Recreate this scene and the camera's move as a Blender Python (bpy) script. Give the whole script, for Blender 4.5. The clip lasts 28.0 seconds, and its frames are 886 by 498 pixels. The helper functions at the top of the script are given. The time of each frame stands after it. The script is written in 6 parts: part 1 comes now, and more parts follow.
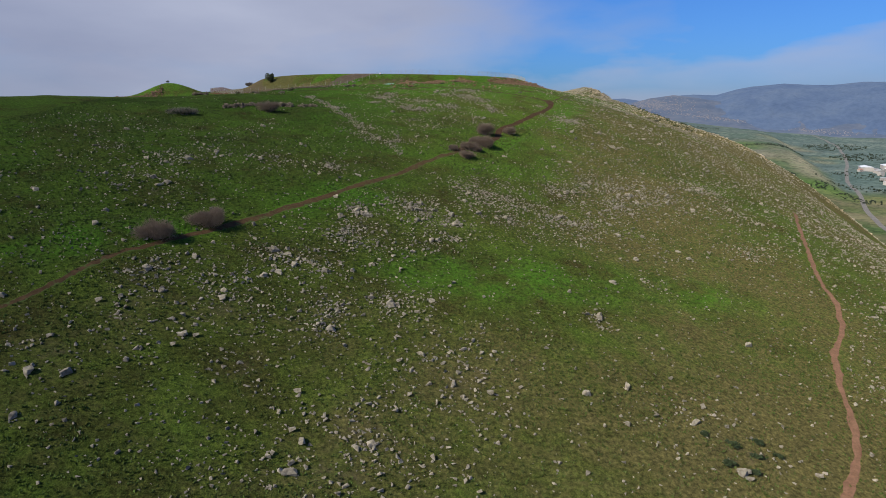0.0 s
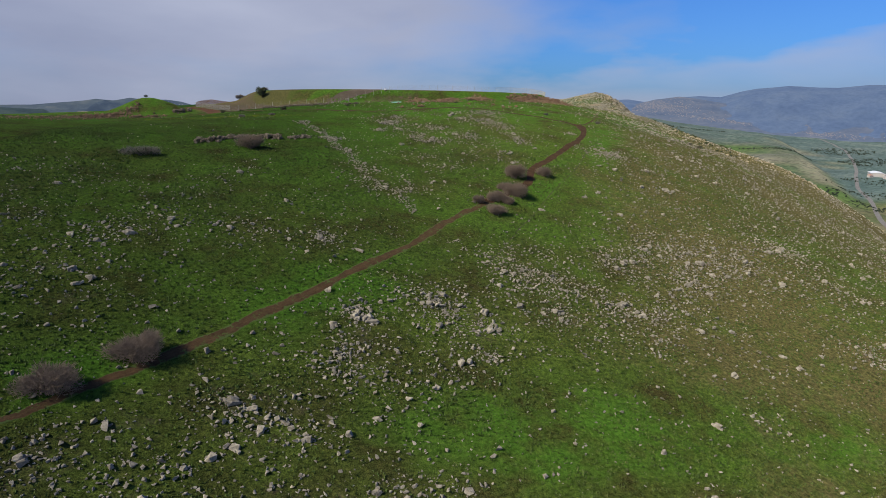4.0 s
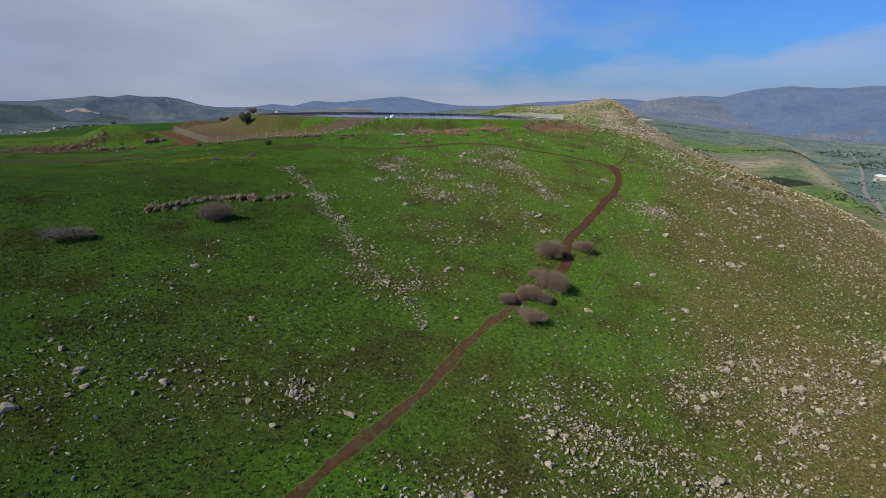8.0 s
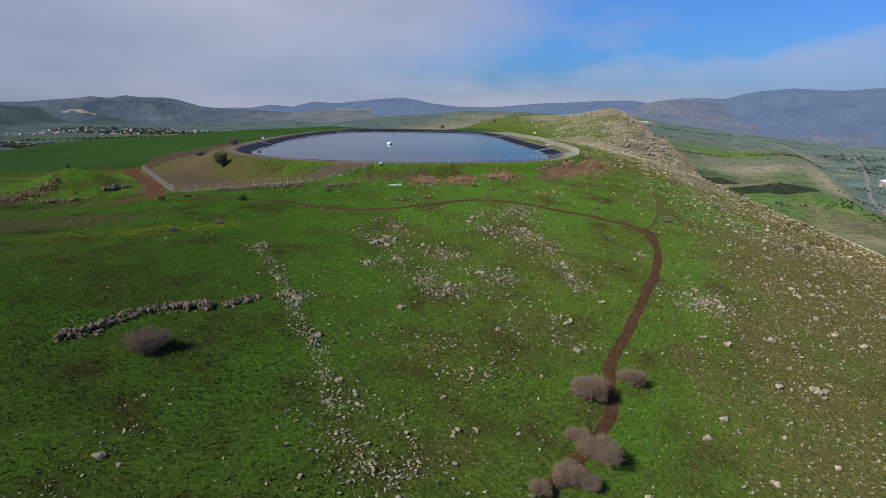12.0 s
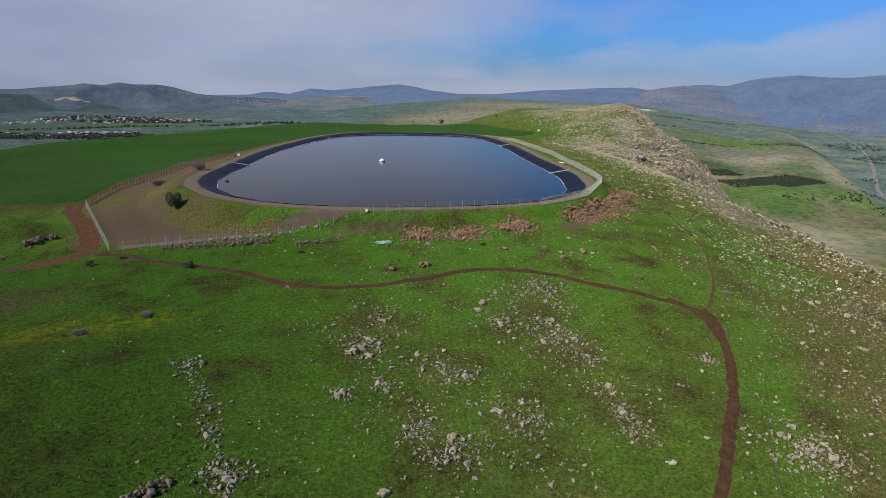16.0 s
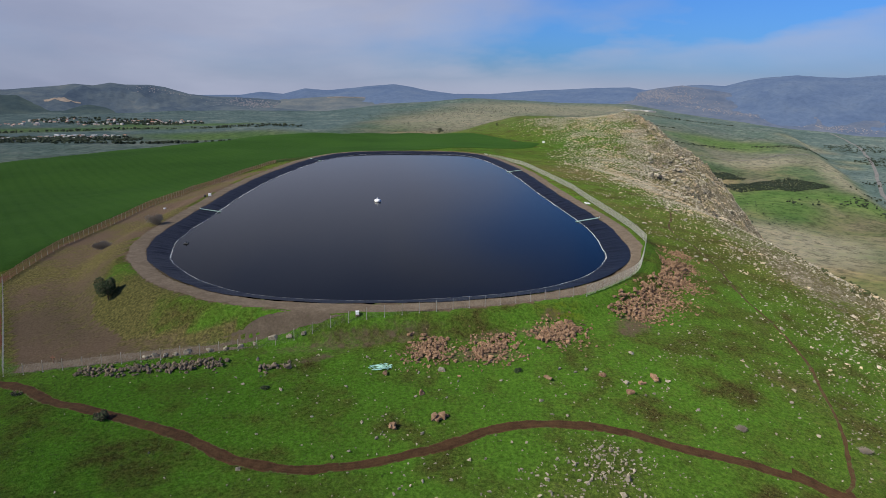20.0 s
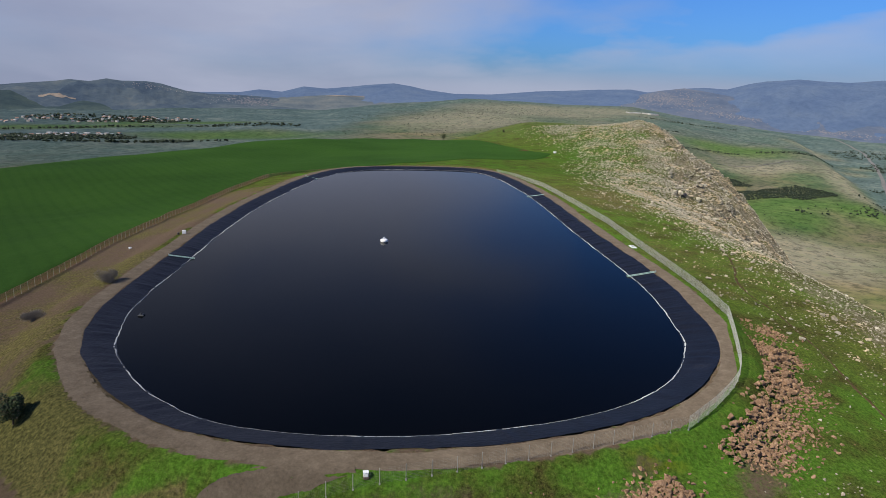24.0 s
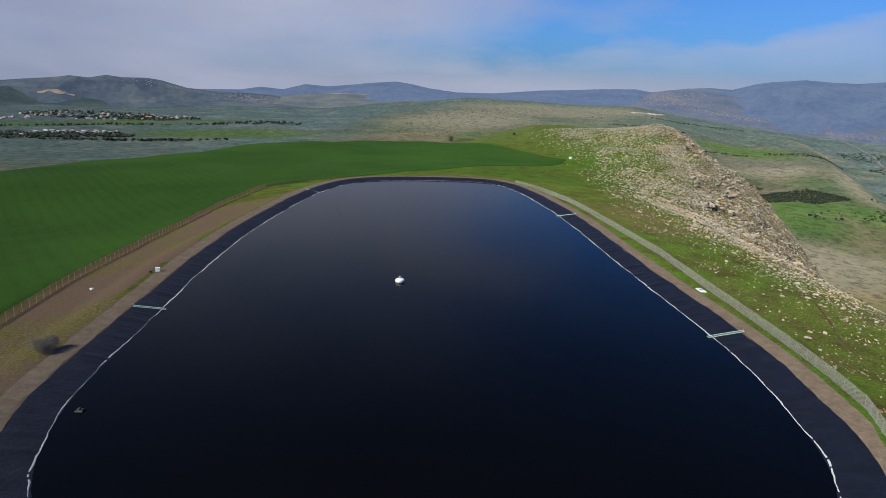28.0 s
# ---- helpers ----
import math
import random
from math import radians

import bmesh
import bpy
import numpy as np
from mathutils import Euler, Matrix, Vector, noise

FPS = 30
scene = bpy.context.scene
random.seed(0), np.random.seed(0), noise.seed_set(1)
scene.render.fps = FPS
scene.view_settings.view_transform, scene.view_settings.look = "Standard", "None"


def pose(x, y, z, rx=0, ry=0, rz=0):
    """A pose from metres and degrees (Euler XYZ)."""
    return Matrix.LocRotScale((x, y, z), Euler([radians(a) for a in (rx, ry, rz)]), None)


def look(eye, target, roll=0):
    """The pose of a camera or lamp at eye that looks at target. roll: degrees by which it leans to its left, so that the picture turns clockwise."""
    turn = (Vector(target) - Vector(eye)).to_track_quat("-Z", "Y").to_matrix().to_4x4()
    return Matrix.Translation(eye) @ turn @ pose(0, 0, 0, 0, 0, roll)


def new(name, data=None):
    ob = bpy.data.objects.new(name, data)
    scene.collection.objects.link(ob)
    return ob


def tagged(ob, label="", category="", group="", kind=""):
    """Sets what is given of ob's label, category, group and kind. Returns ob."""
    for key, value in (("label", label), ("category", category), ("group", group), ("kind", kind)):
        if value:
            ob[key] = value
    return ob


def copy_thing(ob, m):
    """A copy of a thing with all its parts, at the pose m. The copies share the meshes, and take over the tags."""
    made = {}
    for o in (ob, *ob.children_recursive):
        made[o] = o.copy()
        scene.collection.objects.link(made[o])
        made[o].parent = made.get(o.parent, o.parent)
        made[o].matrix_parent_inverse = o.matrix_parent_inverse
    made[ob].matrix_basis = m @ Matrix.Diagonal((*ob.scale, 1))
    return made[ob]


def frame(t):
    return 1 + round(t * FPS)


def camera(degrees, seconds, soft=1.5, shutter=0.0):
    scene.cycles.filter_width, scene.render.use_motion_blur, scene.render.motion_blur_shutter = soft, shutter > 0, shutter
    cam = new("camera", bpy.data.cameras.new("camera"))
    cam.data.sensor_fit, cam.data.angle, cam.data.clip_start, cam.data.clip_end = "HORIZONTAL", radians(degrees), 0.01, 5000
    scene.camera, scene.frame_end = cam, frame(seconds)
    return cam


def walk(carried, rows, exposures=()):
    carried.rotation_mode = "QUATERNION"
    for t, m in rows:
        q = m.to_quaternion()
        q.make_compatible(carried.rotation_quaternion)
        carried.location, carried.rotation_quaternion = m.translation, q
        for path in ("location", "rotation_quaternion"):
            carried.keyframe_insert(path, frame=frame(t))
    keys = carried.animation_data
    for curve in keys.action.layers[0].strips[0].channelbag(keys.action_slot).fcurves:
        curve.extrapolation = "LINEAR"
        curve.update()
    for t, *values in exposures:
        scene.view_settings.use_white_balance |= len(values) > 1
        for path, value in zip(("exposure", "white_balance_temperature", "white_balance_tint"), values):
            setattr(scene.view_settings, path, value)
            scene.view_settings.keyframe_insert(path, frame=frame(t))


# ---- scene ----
cam = camera(68.0, 28.0, 0.85)
EXPOSURES = [(0.0, 0.16), (28.0, 0.16)]
SKY_STRENGTH, SUN_STRENGTH = 0.098, 5.0
CLOUD_SHIFT = (0.3, 0.1, 0.0)
PATH = [
    (0, (0.45, 0.14, -15.35), (6.76, 97.92, -35.36), 0.18),
    (0.5, (0.27, 4.52, -14.55), (6.57, 102.29, -34.57), 0.13),
    (1, (0.11, 8.80, -13.66), (6.35, 106.57, -33.68), 0.13),
    (1.5, (-0.10, 12.99, -12.60), (6.06, 110.77, -32.62), 0.17),
    (2, (-0.38, 17.15, -11.44), (5.75, 114.92, -31.49), 0.25),
    (2.5, (-0.71, 21.32, -10.30), (5.44, 119.09, -30.38), 0.34),
    (3, (-0.97, 25.59, -9.17), (5.20, 123.34, -29.33), 0.48),
    (3.5, (-1.24, 29.90, -8.07), (4.92, 127.64, -28.29), 0.60),
    (4, (-1.48, 34.18, -6.92), (4.68, 131.90, -27.19), 0.70),
    (4.5, (-1.70, 38.39, -5.73), (4.48, 136.11, -26.05), 0.78),
    (5, (-1.88, 42.54, -4.50), (4.32, 140.25, -24.86), 0.85),
    (5.5, (-2.01, 46.59, -3.23), (4.18, 144.29, -23.63), 0.90),
    (6, (-2.09, 50.53, -1.94), (4.07, 148.23, -22.35), 0.94),
    (6.5, (-2.15, 54.43, -0.64), (4.04, 152.11, -21.11), 0.97),
    (7, (-2.28, 58.40, 0.80), (3.95, 156.07, -19.74), 1.02),
    (7.5, (-2.44, 62.44, 2.37), (3.77, 160.09, -18.26), 1.03),
    (8, (-2.48, 66.33, 4.04), (3.79, 163.95, -16.69), 1.01),
    (8.5, (-2.45, 70.10, 5.75), (3.79, 167.71, -15.03), 0.97),
    (9, (-2.43, 73.81, 7.40), (3.91, 171.42, -13.40), 0.92),
    (9.5, (-2.38, 77.42, 8.90), (4.01, 175.04, -11.83), 0.92),
    (10, (-2.30, 81.04, 10.31), (4.14, 178.67, -10.33), 0.99),
    (10.5, (-2.14, 84.72, 11.76), (4.28, 182.36, -8.85), 1.03),
    (11, (-1.97, 88.49, 13.21), (4.42, 186.13, -7.46), 1.08),
    (11.5, (-1.83, 92.48, 14.66), (4.50, 190.10, -6.07), 1.13),
    (12, (-1.78, 96.74, 16.08), (4.57, 194.34, -4.73), 1.17),
    (12.5, (-1.71, 101.13, 17.50), (4.66, 198.73, -3.34), 1.20),
    (13, (-1.54, 105.58, 18.80), (4.89, 203.17, -2.05), 1.22),
    (13.5, (-1.31, 110.09, 20.04), (5.21, 207.66, -0.86), 1.22),
    (14, (-1.05, 114.67, 21.25), (5.56, 212.20, 0.19), 1.21),
    (14.5, (-0.77, 119.32, 22.48), (5.87, 216.78, 1.10), 1.20),
    (15, (-0.52, 124.06, 23.78), (6.10, 221.40, 1.84), 1.18),
    (15.5, (-0.29, 128.88, 25.24), (6.30, 226.10, 2.78), 1.17),
    (16, (-0.12, 133.85, 26.74), (6.42, 230.98, 3.88), 1.18),
    (16.5, (0.02, 139.05, 28.23), (6.55, 236.12, 5.11), 1.18),
    (17, (0.01, 144.31, 29.68), (6.60, 241.36, 6.50), 1.17),
    (17.5, (-0.07, 149.47, 31.05), (6.58, 246.53, 7.90), 1.17),
    (18, (-0.14, 154.57, 32.37), (6.61, 251.64, 9.29), 1.16),
    (18.5, (-0.31, 159.64, 33.67), (6.50, 256.70, 10.61), 1.15),
    (19, (-0.64, 164.82, 34.87), (6.29, 261.87, 11.80), 1.14),
    (19.5, (-1.00, 170.03, 35.96), (6.09, 267.08, 12.89), 1.17),
    (20, (-1.33, 175.12, 37.00), (5.90, 272.15, 13.93), 1.17),
    (20.5, (-1.61, 180.11, 37.92), (5.78, 277.12, 14.81), 1.15),
    (21, (-1.87, 185.08, 38.79), (5.58, 282.09, 15.68), 1.17),
    (21.5, (-2.21, 189.94, 39.60), (5.34, 286.93, 16.46), 1.24),
    (22, (-2.66, 194.76, 40.42), (4.97, 291.74, 17.26), 1.35),
    (22.5, (-3.18, 199.55, 41.21), (4.50, 296.52, 18.04), 1.48),
    (23, (-3.76, 204.29, 41.94), (3.95, 301.25, 18.75), 1.62),
    (23.5, (-4.37, 208.97, 42.56), (3.33, 305.94, 19.36), 1.76),
    (24, (-4.97, 213.60, 43.02), (2.67, 310.57, 19.81), 1.88),
    (24.5, (-5.51, 218.13, 43.44), (2.07, 315.10, 20.24), 1.96),
    (25, (-6.04, 222.53, 43.79), (1.46, 319.51, 20.59), 2.00),
    (25.5, (-6.57, 226.84, 44.11), (0.92, 323.83, 20.91), 2.03),
    (26, (-7.12, 231.12, 44.37), (0.33, 328.10, 21.14), 2.07),
    (26.5, (-7.69, 235.46, 44.59), (-0.18, 332.42, 21.30), 2.06),
    (27, (-8.25, 239.86, 44.87), (-0.78, 336.81, 21.54), 2.12),
    (27.5, (-8.76, 244.23, 45.10), (-1.24, 341.16, 21.69), 2.18),
    (28, (-9.23, 248.69, 45.37), (-1.69, 345.60, 21.90), 2.24),
]
walk(cam, [(t, look(eye, target, roll)) for t, eye, target, roll in PATH], exposures=EXPOSURES)

# ---------------------------------------------------------------- sky and sun
SUN_AZ, SUN_EL = radians(-121), radians(39)   # azimuth from +y to the right, elevation
world = bpy.data.worlds.new("world")
scene.world = world
world.use_nodes = True
wn, wl = world.node_tree.nodes, world.node_tree.links
wn.clear()
sky = wn.new("ShaderNodeTexSky")
sky.sky_type, sky.sun_disc = "NISHITA", False
sky.sun_elevation, sky.sun_rotation = SUN_EL, SUN_AZ
sky.air_density, sky.dust_density, sky.ozone_density = 1.0, 1.2, 1.5
wtc = wn.new("ShaderNodeTexCoord")
wmap = wn.new("ShaderNodeMapping")
wmap.inputs["Scale"].default_value = (1.0, 1.0, 3.2)
wmap.inputs["Location"].default_value = CLOUD_SHIFT
wl.new(wtc.outputs["Generated"], wmap.inputs["Vector"])
cn = wn.new("ShaderNodeTexNoise")
cn.inputs["Scale"].default_value, cn.inputs["Detail"].default_value = 1.55, 6.0
cn.inputs["Roughness"].default_value, cn.inputs["Distortion"].default_value = 0.47, 0.35
wl.new(wmap.outputs[0], cn.inputs["Vector"])
cr = wn.new("ShaderNodeValToRGB")
cr.color_ramp.elements[0].position, cr.color_ramp.elements[1].position = 0.26, 0.56
cr.color_ramp.elements[0].color, cr.color_ramp.elements[1].color = (0, 0, 0, 1), (1, 1, 1, 1)
wl.new(cn.outputs["Fac"], cr.inputs["Fac"])
cn2 = wn.new("ShaderNodeTexNoise")
cn2.inputs["Scale"].default_value, cn2.inputs["Detail"].default_value = 3.0, 5.0
wl.new(wmap.outputs[0], cn2.inputs["Vector"])
ccol = wn.new("ShaderNodeMixRGB")
ccol.inputs[1].default_value, ccol.inputs[2].default_value = (2.3, 2.6, 3.9, 1), (5.0, 5.3, 6.5, 1)
wl.new(cn2.outputs["Fac"], ccol.inputs[0])
# cloud sheet: broken open to the north-east, thinning overhead, with a pale veil low over the horizon
def wmath(op, a, b, clamp=False):
    nd = wn.new("ShaderNodeMath")
    nd.operation, nd.use_clamp = op, clamp
    for sock, v in zip(nd.inputs, (a, b)):
        if isinstance(v, (int, float)):
            sock.default_value = v
        else:
            wl.new(v, sock)
    return nd.outputs[0]


def wband(src, lo, hi, a=0.0, b=1.0):
    nd = wn.new("ShaderNodeMapRange")
    nd.interpolation_type = "SMOOTHSTEP"
    nd.inputs["From Min"].default_value, nd.inputs["From Max"].default_value = lo, hi
    nd.inputs["To Min"].default_value, nd.inputs["To Max"].default_value = a, b
    wl.new(src, nd.inputs["Value"])
    return nd.outputs[0]


wsep = wn.new("ShaderNodeSeparateXYZ")
wl.new(wtc.outputs["Generated"], wsep.inputs[0])
bear = wmath("DIVIDE", wsep.outputs["X"], wmath("MAXIMUM", wsep.outputs["Y"], 0.05))
wisp = wmath("MULTIPLY", wmath("SUBTRACT", cn2.outputs["Fac"], 0.5), 0.16)
above = wmath("ADD", wmath("SUBTRACT", wsep.outputs["Z"], wmath("ADD", wmath("MULTIPLY", wmath("MINIMUM", bear, 1.5), 0.085), 0.052)), wisp)
opening = wmath("MULTIPLY", wband(above, -0.016, 0.022), wband(wmath("ADD", bear, wmath("MULTIPLY", wisp, 4.5)), -0.08, 0.46))
cloud = wmath("SUBTRACT", wmath("MAXIMUM", cr.outputs["Color"], wband(wsep.outputs["Z"], 0.0, 0.065, 0.9, 0.0)), opening, True)
cfac = wmath("MULTIPLY", cloud, wband(wsep.outputs["Z"], 0.2, 0.5, 0.94, 0.12))
tint = wn.new("ShaderNodeMixRGB")
tint.blend_type = "MULTIPLY"
tint.inputs[0].default_value, tint.inputs[2].default_value = 1.0, (0.27, 0.58, 1.18, 1)
wl.new(sky.outputs[0], tint.inputs[1])
grey = wn.new("ShaderNodeMixRGB")
grey.blend_type = "MULTIPLY"
grey.inputs[2].default_value = (0.76, 0.78, 0.83, 1)
wl.new(wband(bear, -0.15, -0.75), grey.inputs[0])
wl.new(ccol.outputs[0], grey.inputs[1])
wmix = wn.new("ShaderNodeMixRGB")
wl.new(cfac, wmix.inputs[0])
wl.new(tint.outputs[0], wmix.inputs[1])
wl.new(grey.outputs[0], wmix.inputs[2])
wbg = wn.new("ShaderNodeBackground")
wbg.inputs["Strength"].default_value = SKY_STRENGTH
wl.new(wmix.outputs[0], wbg.inputs["Color"])
wout = wn.new("ShaderNodeOutputWorld")
wl.new(wbg.outputs[0], wout.inputs["Surface"])

sun = new("sun", bpy.data.lights.new("sun", "SUN"))
sun.data.energy, sun.data.angle, sun.data.color = SUN_STRENGTH, radians(0.6), (1.0, 0.93, 0.79)
sdir = Vector((math.sin(SUN_AZ) * math.cos(SUN_EL), math.cos(SUN_AZ) * math.cos(SUN_EL), math.sin(SUN_EL)))
sun.matrix_world = look(sdir * 300 + Vector((0, 250, 0)), Vector((0, 250, 0)))

# ---------------------------------------------------------------- small tools


def smooth(a, b, v):
    u = np.clip((np.asarray(v, float) - a) / (b - a), 0, 1)
    return u * u * (3 - 2 * u)


def lattice(i, j, seed):
    n = (i.astype(np.int64) * 374761393 + j.astype(np.int64) * 668265263 + seed * 1442695041) & 0x7FFFFFFF
    n = ((n ^ (n >> 13)) * 1274126177) & 0x7FFFFFFF
    return ((n ^ (n >> 16)) & 0xFFFF) / 65535.0


def bumps(x, y, size, seed=0, octaves=4, gain=0.5):
    """Smooth random hills of about that size, -1 to 1."""
    x, y = np.asarray(x, float) / size, np.asarray(y, float) / size
    out, amp, total = 0.0, 1.0, 0.0
    for o in range(octaves):
        i, j = np.floor(x), np.floor(y)
        u, v = x - i, y - j
        u, v = u * u * (3 - 2 * u), v * v * (3 - 2 * v)
        s = seed * 17 + o * 131
        q = (lattice(i, j, s) * (1 - u) + lattice(i + 1, j, s) * u) * (1 - v) + (lattice(i, j + 1, s) * (1 - u) + lattice(i + 1, j + 1, s) * u) * v
        out, total = out + amp * (2 * q - 1), total + amp
        x, y, amp = x * 2.03 + 7.1, y * 2.03 + 3.7, amp * gain
    return out / total


def curve_through(points, closed=False, step=1.5):
    """A smooth line through plan points, evenly stepped."""
    p = np.array(points, float)
    p = np.vstack([p[-1:], p, p[:2]]) if closed else np.vstack([2 * p[:1] - p[1:2], p, 2 * p[-1:] - p[-2:-1]])
    out = []
    for a, b, c, d in zip(p[:-3], p[1:-2], p[2:-1], p[3:]):
        u = np.linspace(0, 1, 24, endpoint=False)[:, None]
        out.append(0.5 * (2 * b + (c - a) * u + (2 * a - 5 * b + 4 * c - d) * u**2 + (3 * b - a - 3 * c + d) * u**3))
    out = np.vstack(out + [p[1:2] if closed else p[-2:-1]])
    s = np.r_[0, np.cumsum(np.linalg.norm(np.diff(out[:, :2], axis=0), axis=1))]
    n = max(3, int(round(s[-1] / step)))
    g = np.linspace(0, s[-1], n + 1)
    out = np.stack([np.interp(g, s, out[:, k]) for k in range(out.shape[1])], 1)
    return out[:-1] if closed else out


def sideways(line, closed=False):
    """Unit normals to the right of a plan line."""
    d = np.roll(line, -1, 0) - np.roll(line, 1, 0) if closed else np.gradient(line, axis=0)
    d = d[:, :2] / np.maximum(np.linalg.norm(d[:, :2], axis=1, keepdims=True), 1e-9)
    return np.stack([d[:, 1], -d[:, 0]], 1)


def inside(poly, x, y):
    x, y = np.asarray(x, float), np.asarray(y, float)
    odd = np.zeros(x.shape, bool)
    q = np.asarray(poly)[:, :2]
    if x.size < 64:
        e = np.roll(q, -1, 0)
        dy = np.where(e[:, 1] == q[:, 1], 1e-9, e[:, 1] - q[:, 1])
        hit = ((q[:, 1] > y[..., None]) != (e[:, 1] > y[..., None])) & (x[..., None] < (e[:, 0] - q[:, 0]) * (y[..., None] - q[:, 1]) / dy + q[:, 0])
        return hit.sum(-1) % 2 == 1
    for (x0, y0), (x1, y1) in zip(q, np.roll(q, -1, 0)):
        if y0 != y1:
            odd ^= ((y0 > y) != (y1 > y)) & (x < (x1 - x0) * (y - y0) / (y1 - y0) + x0)
    return odd


def gap_to(line, x, y, closed=False):
    """Plan distance to a line."""
    x, y = np.asarray(x, float), np.asarray(y, float)
    best = np.full(x.shape, 1e9)
    q = np.asarray(line)[:, :2]
    ends = np.roll(q, -1, 0) if closed else q[1:]
    if x.size < 64:
        a = q if closed else q[:-1]
        d = ends - a
        ox, oy = x[..., None] - a[:, 0], y[..., None] - a[:, 1]
        u = np.clip((ox * d[:, 0] + oy * d[:, 1]) / np.maximum((d * d).sum(1), 1e-9), 0, 1)
        return np.sqrt(((ox - u * d[:, 0]) ** 2 + (oy - u * d[:, 1]) ** 2).min(-1))
    for (x0, y0), (x1, y1) in zip(q, ends):
        dx, dy = x1 - x0, y1 - y0
        u = np.clip(((x - x0) * dx + (y - y0) * dy) / max(dx * dx + dy * dy, 1e-9), 0, 1)
        best = np.minimum(best, (x - x0 - u * dx) ** 2 + (y - y0 - u * dy) ** 2)
    return np.sqrt(best)


def mesh_of(name, verts, faces, mats=(), parent=None, smooth_faces=False, slots=None):
    me = bpy.data.meshes.new(name)
    me.from_pydata([tuple(map(float, v)) for v in verts], [], [tuple(map(int, f)) for f in faces])
    for m in mats if isinstance(mats, (list, tuple)) else [mats]:
        me.materials.append(m)
    if slots is not None:
        me.polygons.foreach_set("material_index", np.asarray(slots, np.int32))
    if smooth_faces:
        me.polygons.foreach_set("use_smooth", np.ones(len(me.polygons), bool))
    ob = new(name, me)
    ob.parent = parent
    return ob


def part(name, bm, material, parent, label=""):
    me = bpy.data.meshes.new(name)
    bm.to_mesh(me)
    bm.free()
    me.materials.append(material)
    ob = new(name, me)
    ob.parent = parent
    return tagged(ob, label)


def grid_faces(nu, nv, wrap=False):
    i, j = np.meshgrid(np.arange(nu if wrap else nu - 1), np.arange(nv - 1), indexing="ij")
    a, b = i * nv + j, ((i + 1) % nu) * nv + j
    return np.stack([a, b, b + 1, a + 1], -1).reshape(-1, 4)


# ---------------------------------------------------------------- materials


def node_mat(name, rough=0.9, metal=0.0, spec=0.3):
    m = bpy.data.materials.new(name)
    m.use_nodes = True
    b = m.node_tree.nodes["Principled BSDF"]
    b.inputs["Roughness"].default_value, b.inputs["Metallic"].default_value = rough, metal
    b.inputs["Specular IOR Level"].default_value = spec
    b.inputs["Diffuse Roughness"].default_value = 1.0 if rough > 0.85 else 0.0
    return m, m.node_tree.nodes, m.node_tree.links, b


def tex(n, l, kind, scale, detail=5.0, rough=0.6, coord="Object", out="Fac", squash=None):
    tc = n.new("ShaderNodeTexCoord")
    t = n.new("ShaderNodeTex" + kind)
    t.inputs["Scale"].default_value = scale
    if kind == "Noise":
        t.inputs["Detail"].default_value, t.inputs["Roughness"].default_value = detail, rough
    src = tc.outputs[coord]
    if squash:
        mp = n.new("ShaderNodeMapping")
        mp.inputs["Scale"].default_value = squash
        l.new(src, mp.inputs["Vector"])
        src = mp.outputs[0]
    l.new(src, t.inputs["Vector"])
    return t.outputs[out]


def ramp(n, l, src, stops):
    r = n.new("ShaderNodeValToRGB")
    e = r.color_ramp.elements
    while len(e) < len(stops):
        e.new(0.5)
    for k, (p, c) in enumerate(stops):
        e[k].position, e[k].color = p, (*c, 1) if len(c) == 3 else c
    l.new(src, r.inputs["Fac"])
    return r.outputs["Color"]


def mix(n, l, fac, a, b, kind="MIX"):
    x = n.new("ShaderNodeMixRGB")
    x.blend_type = kind
    for sock, v in zip(x.inputs, (fac, a, b)):
        if isinstance(v, (int, float)):
            sock.default_value = v
        elif isinstance(v, tuple):
            sock.default_value = (*v, 1)
        else:
            l.new(v, sock)
    return x.outputs[0]


def band(n, l, src, lo, hi):
    r = n.new("ShaderNodeMapRange")
    r.interpolation_type = "SMOOTHSTEP"
    r.inputs["From Min"].default_value, r.inputs["From Max"].default_value = lo, hi
    l.new(src, r.inputs["Value"])
    return r.outputs[0]


def attr(n, name, out="Color"):
    a = n.new("ShaderNodeAttribute")
    a.attribute_name = name
    return a.outputs[out]


def relief(n, l, b, src, strength, dist):
    bp = n.new("ShaderNodeBump")
    bp.inputs["Strength"].default_value, bp.inputs["Distance"].default_value = strength, dist
    l.new(src, bp.inputs["Height"])
    l.new(bp.outputs[0], b.inputs["Normal"])


def plain(name, base, rough=0.8, metal=0.0, vary=0.25, scale=4.0, bump=0.0, spec=0.3, per_object=0.0):
    """A surface with grain at two scales round one base colour."""
    m, n, l, b = node_mat(name, rough, metal, spec)
    lo, hi = tuple(c * (1 - vary) for c in base), tuple(min(1, c * (1 + vary)) for c in base)
    col = ramp(n, l, tex(n, l, "Noise", scale), [(0.3, lo), (0.7, hi)])
    col = mix(n, l, 0.35, col, ramp(n, l, tex(n, l, "Noise", scale * 7.3), [(0.3, lo), (0.7, hi)]))
    if per_object:
        oi = n.new("ShaderNodeObjectInfo")
        col = mix(n, l, per_object, col, ramp(n, l, oi.outputs["Random"], [(0, tuple(c * 0.45 for c in base)), (1, tuple(min(1, c * 1.5) for c in base))]))
    l.new(col, b.inputs["Base Color"])
    if bump:
        relief(n, l, b, tex(n, l, "Noise", scale * 5), bump, 0.1)
    return m


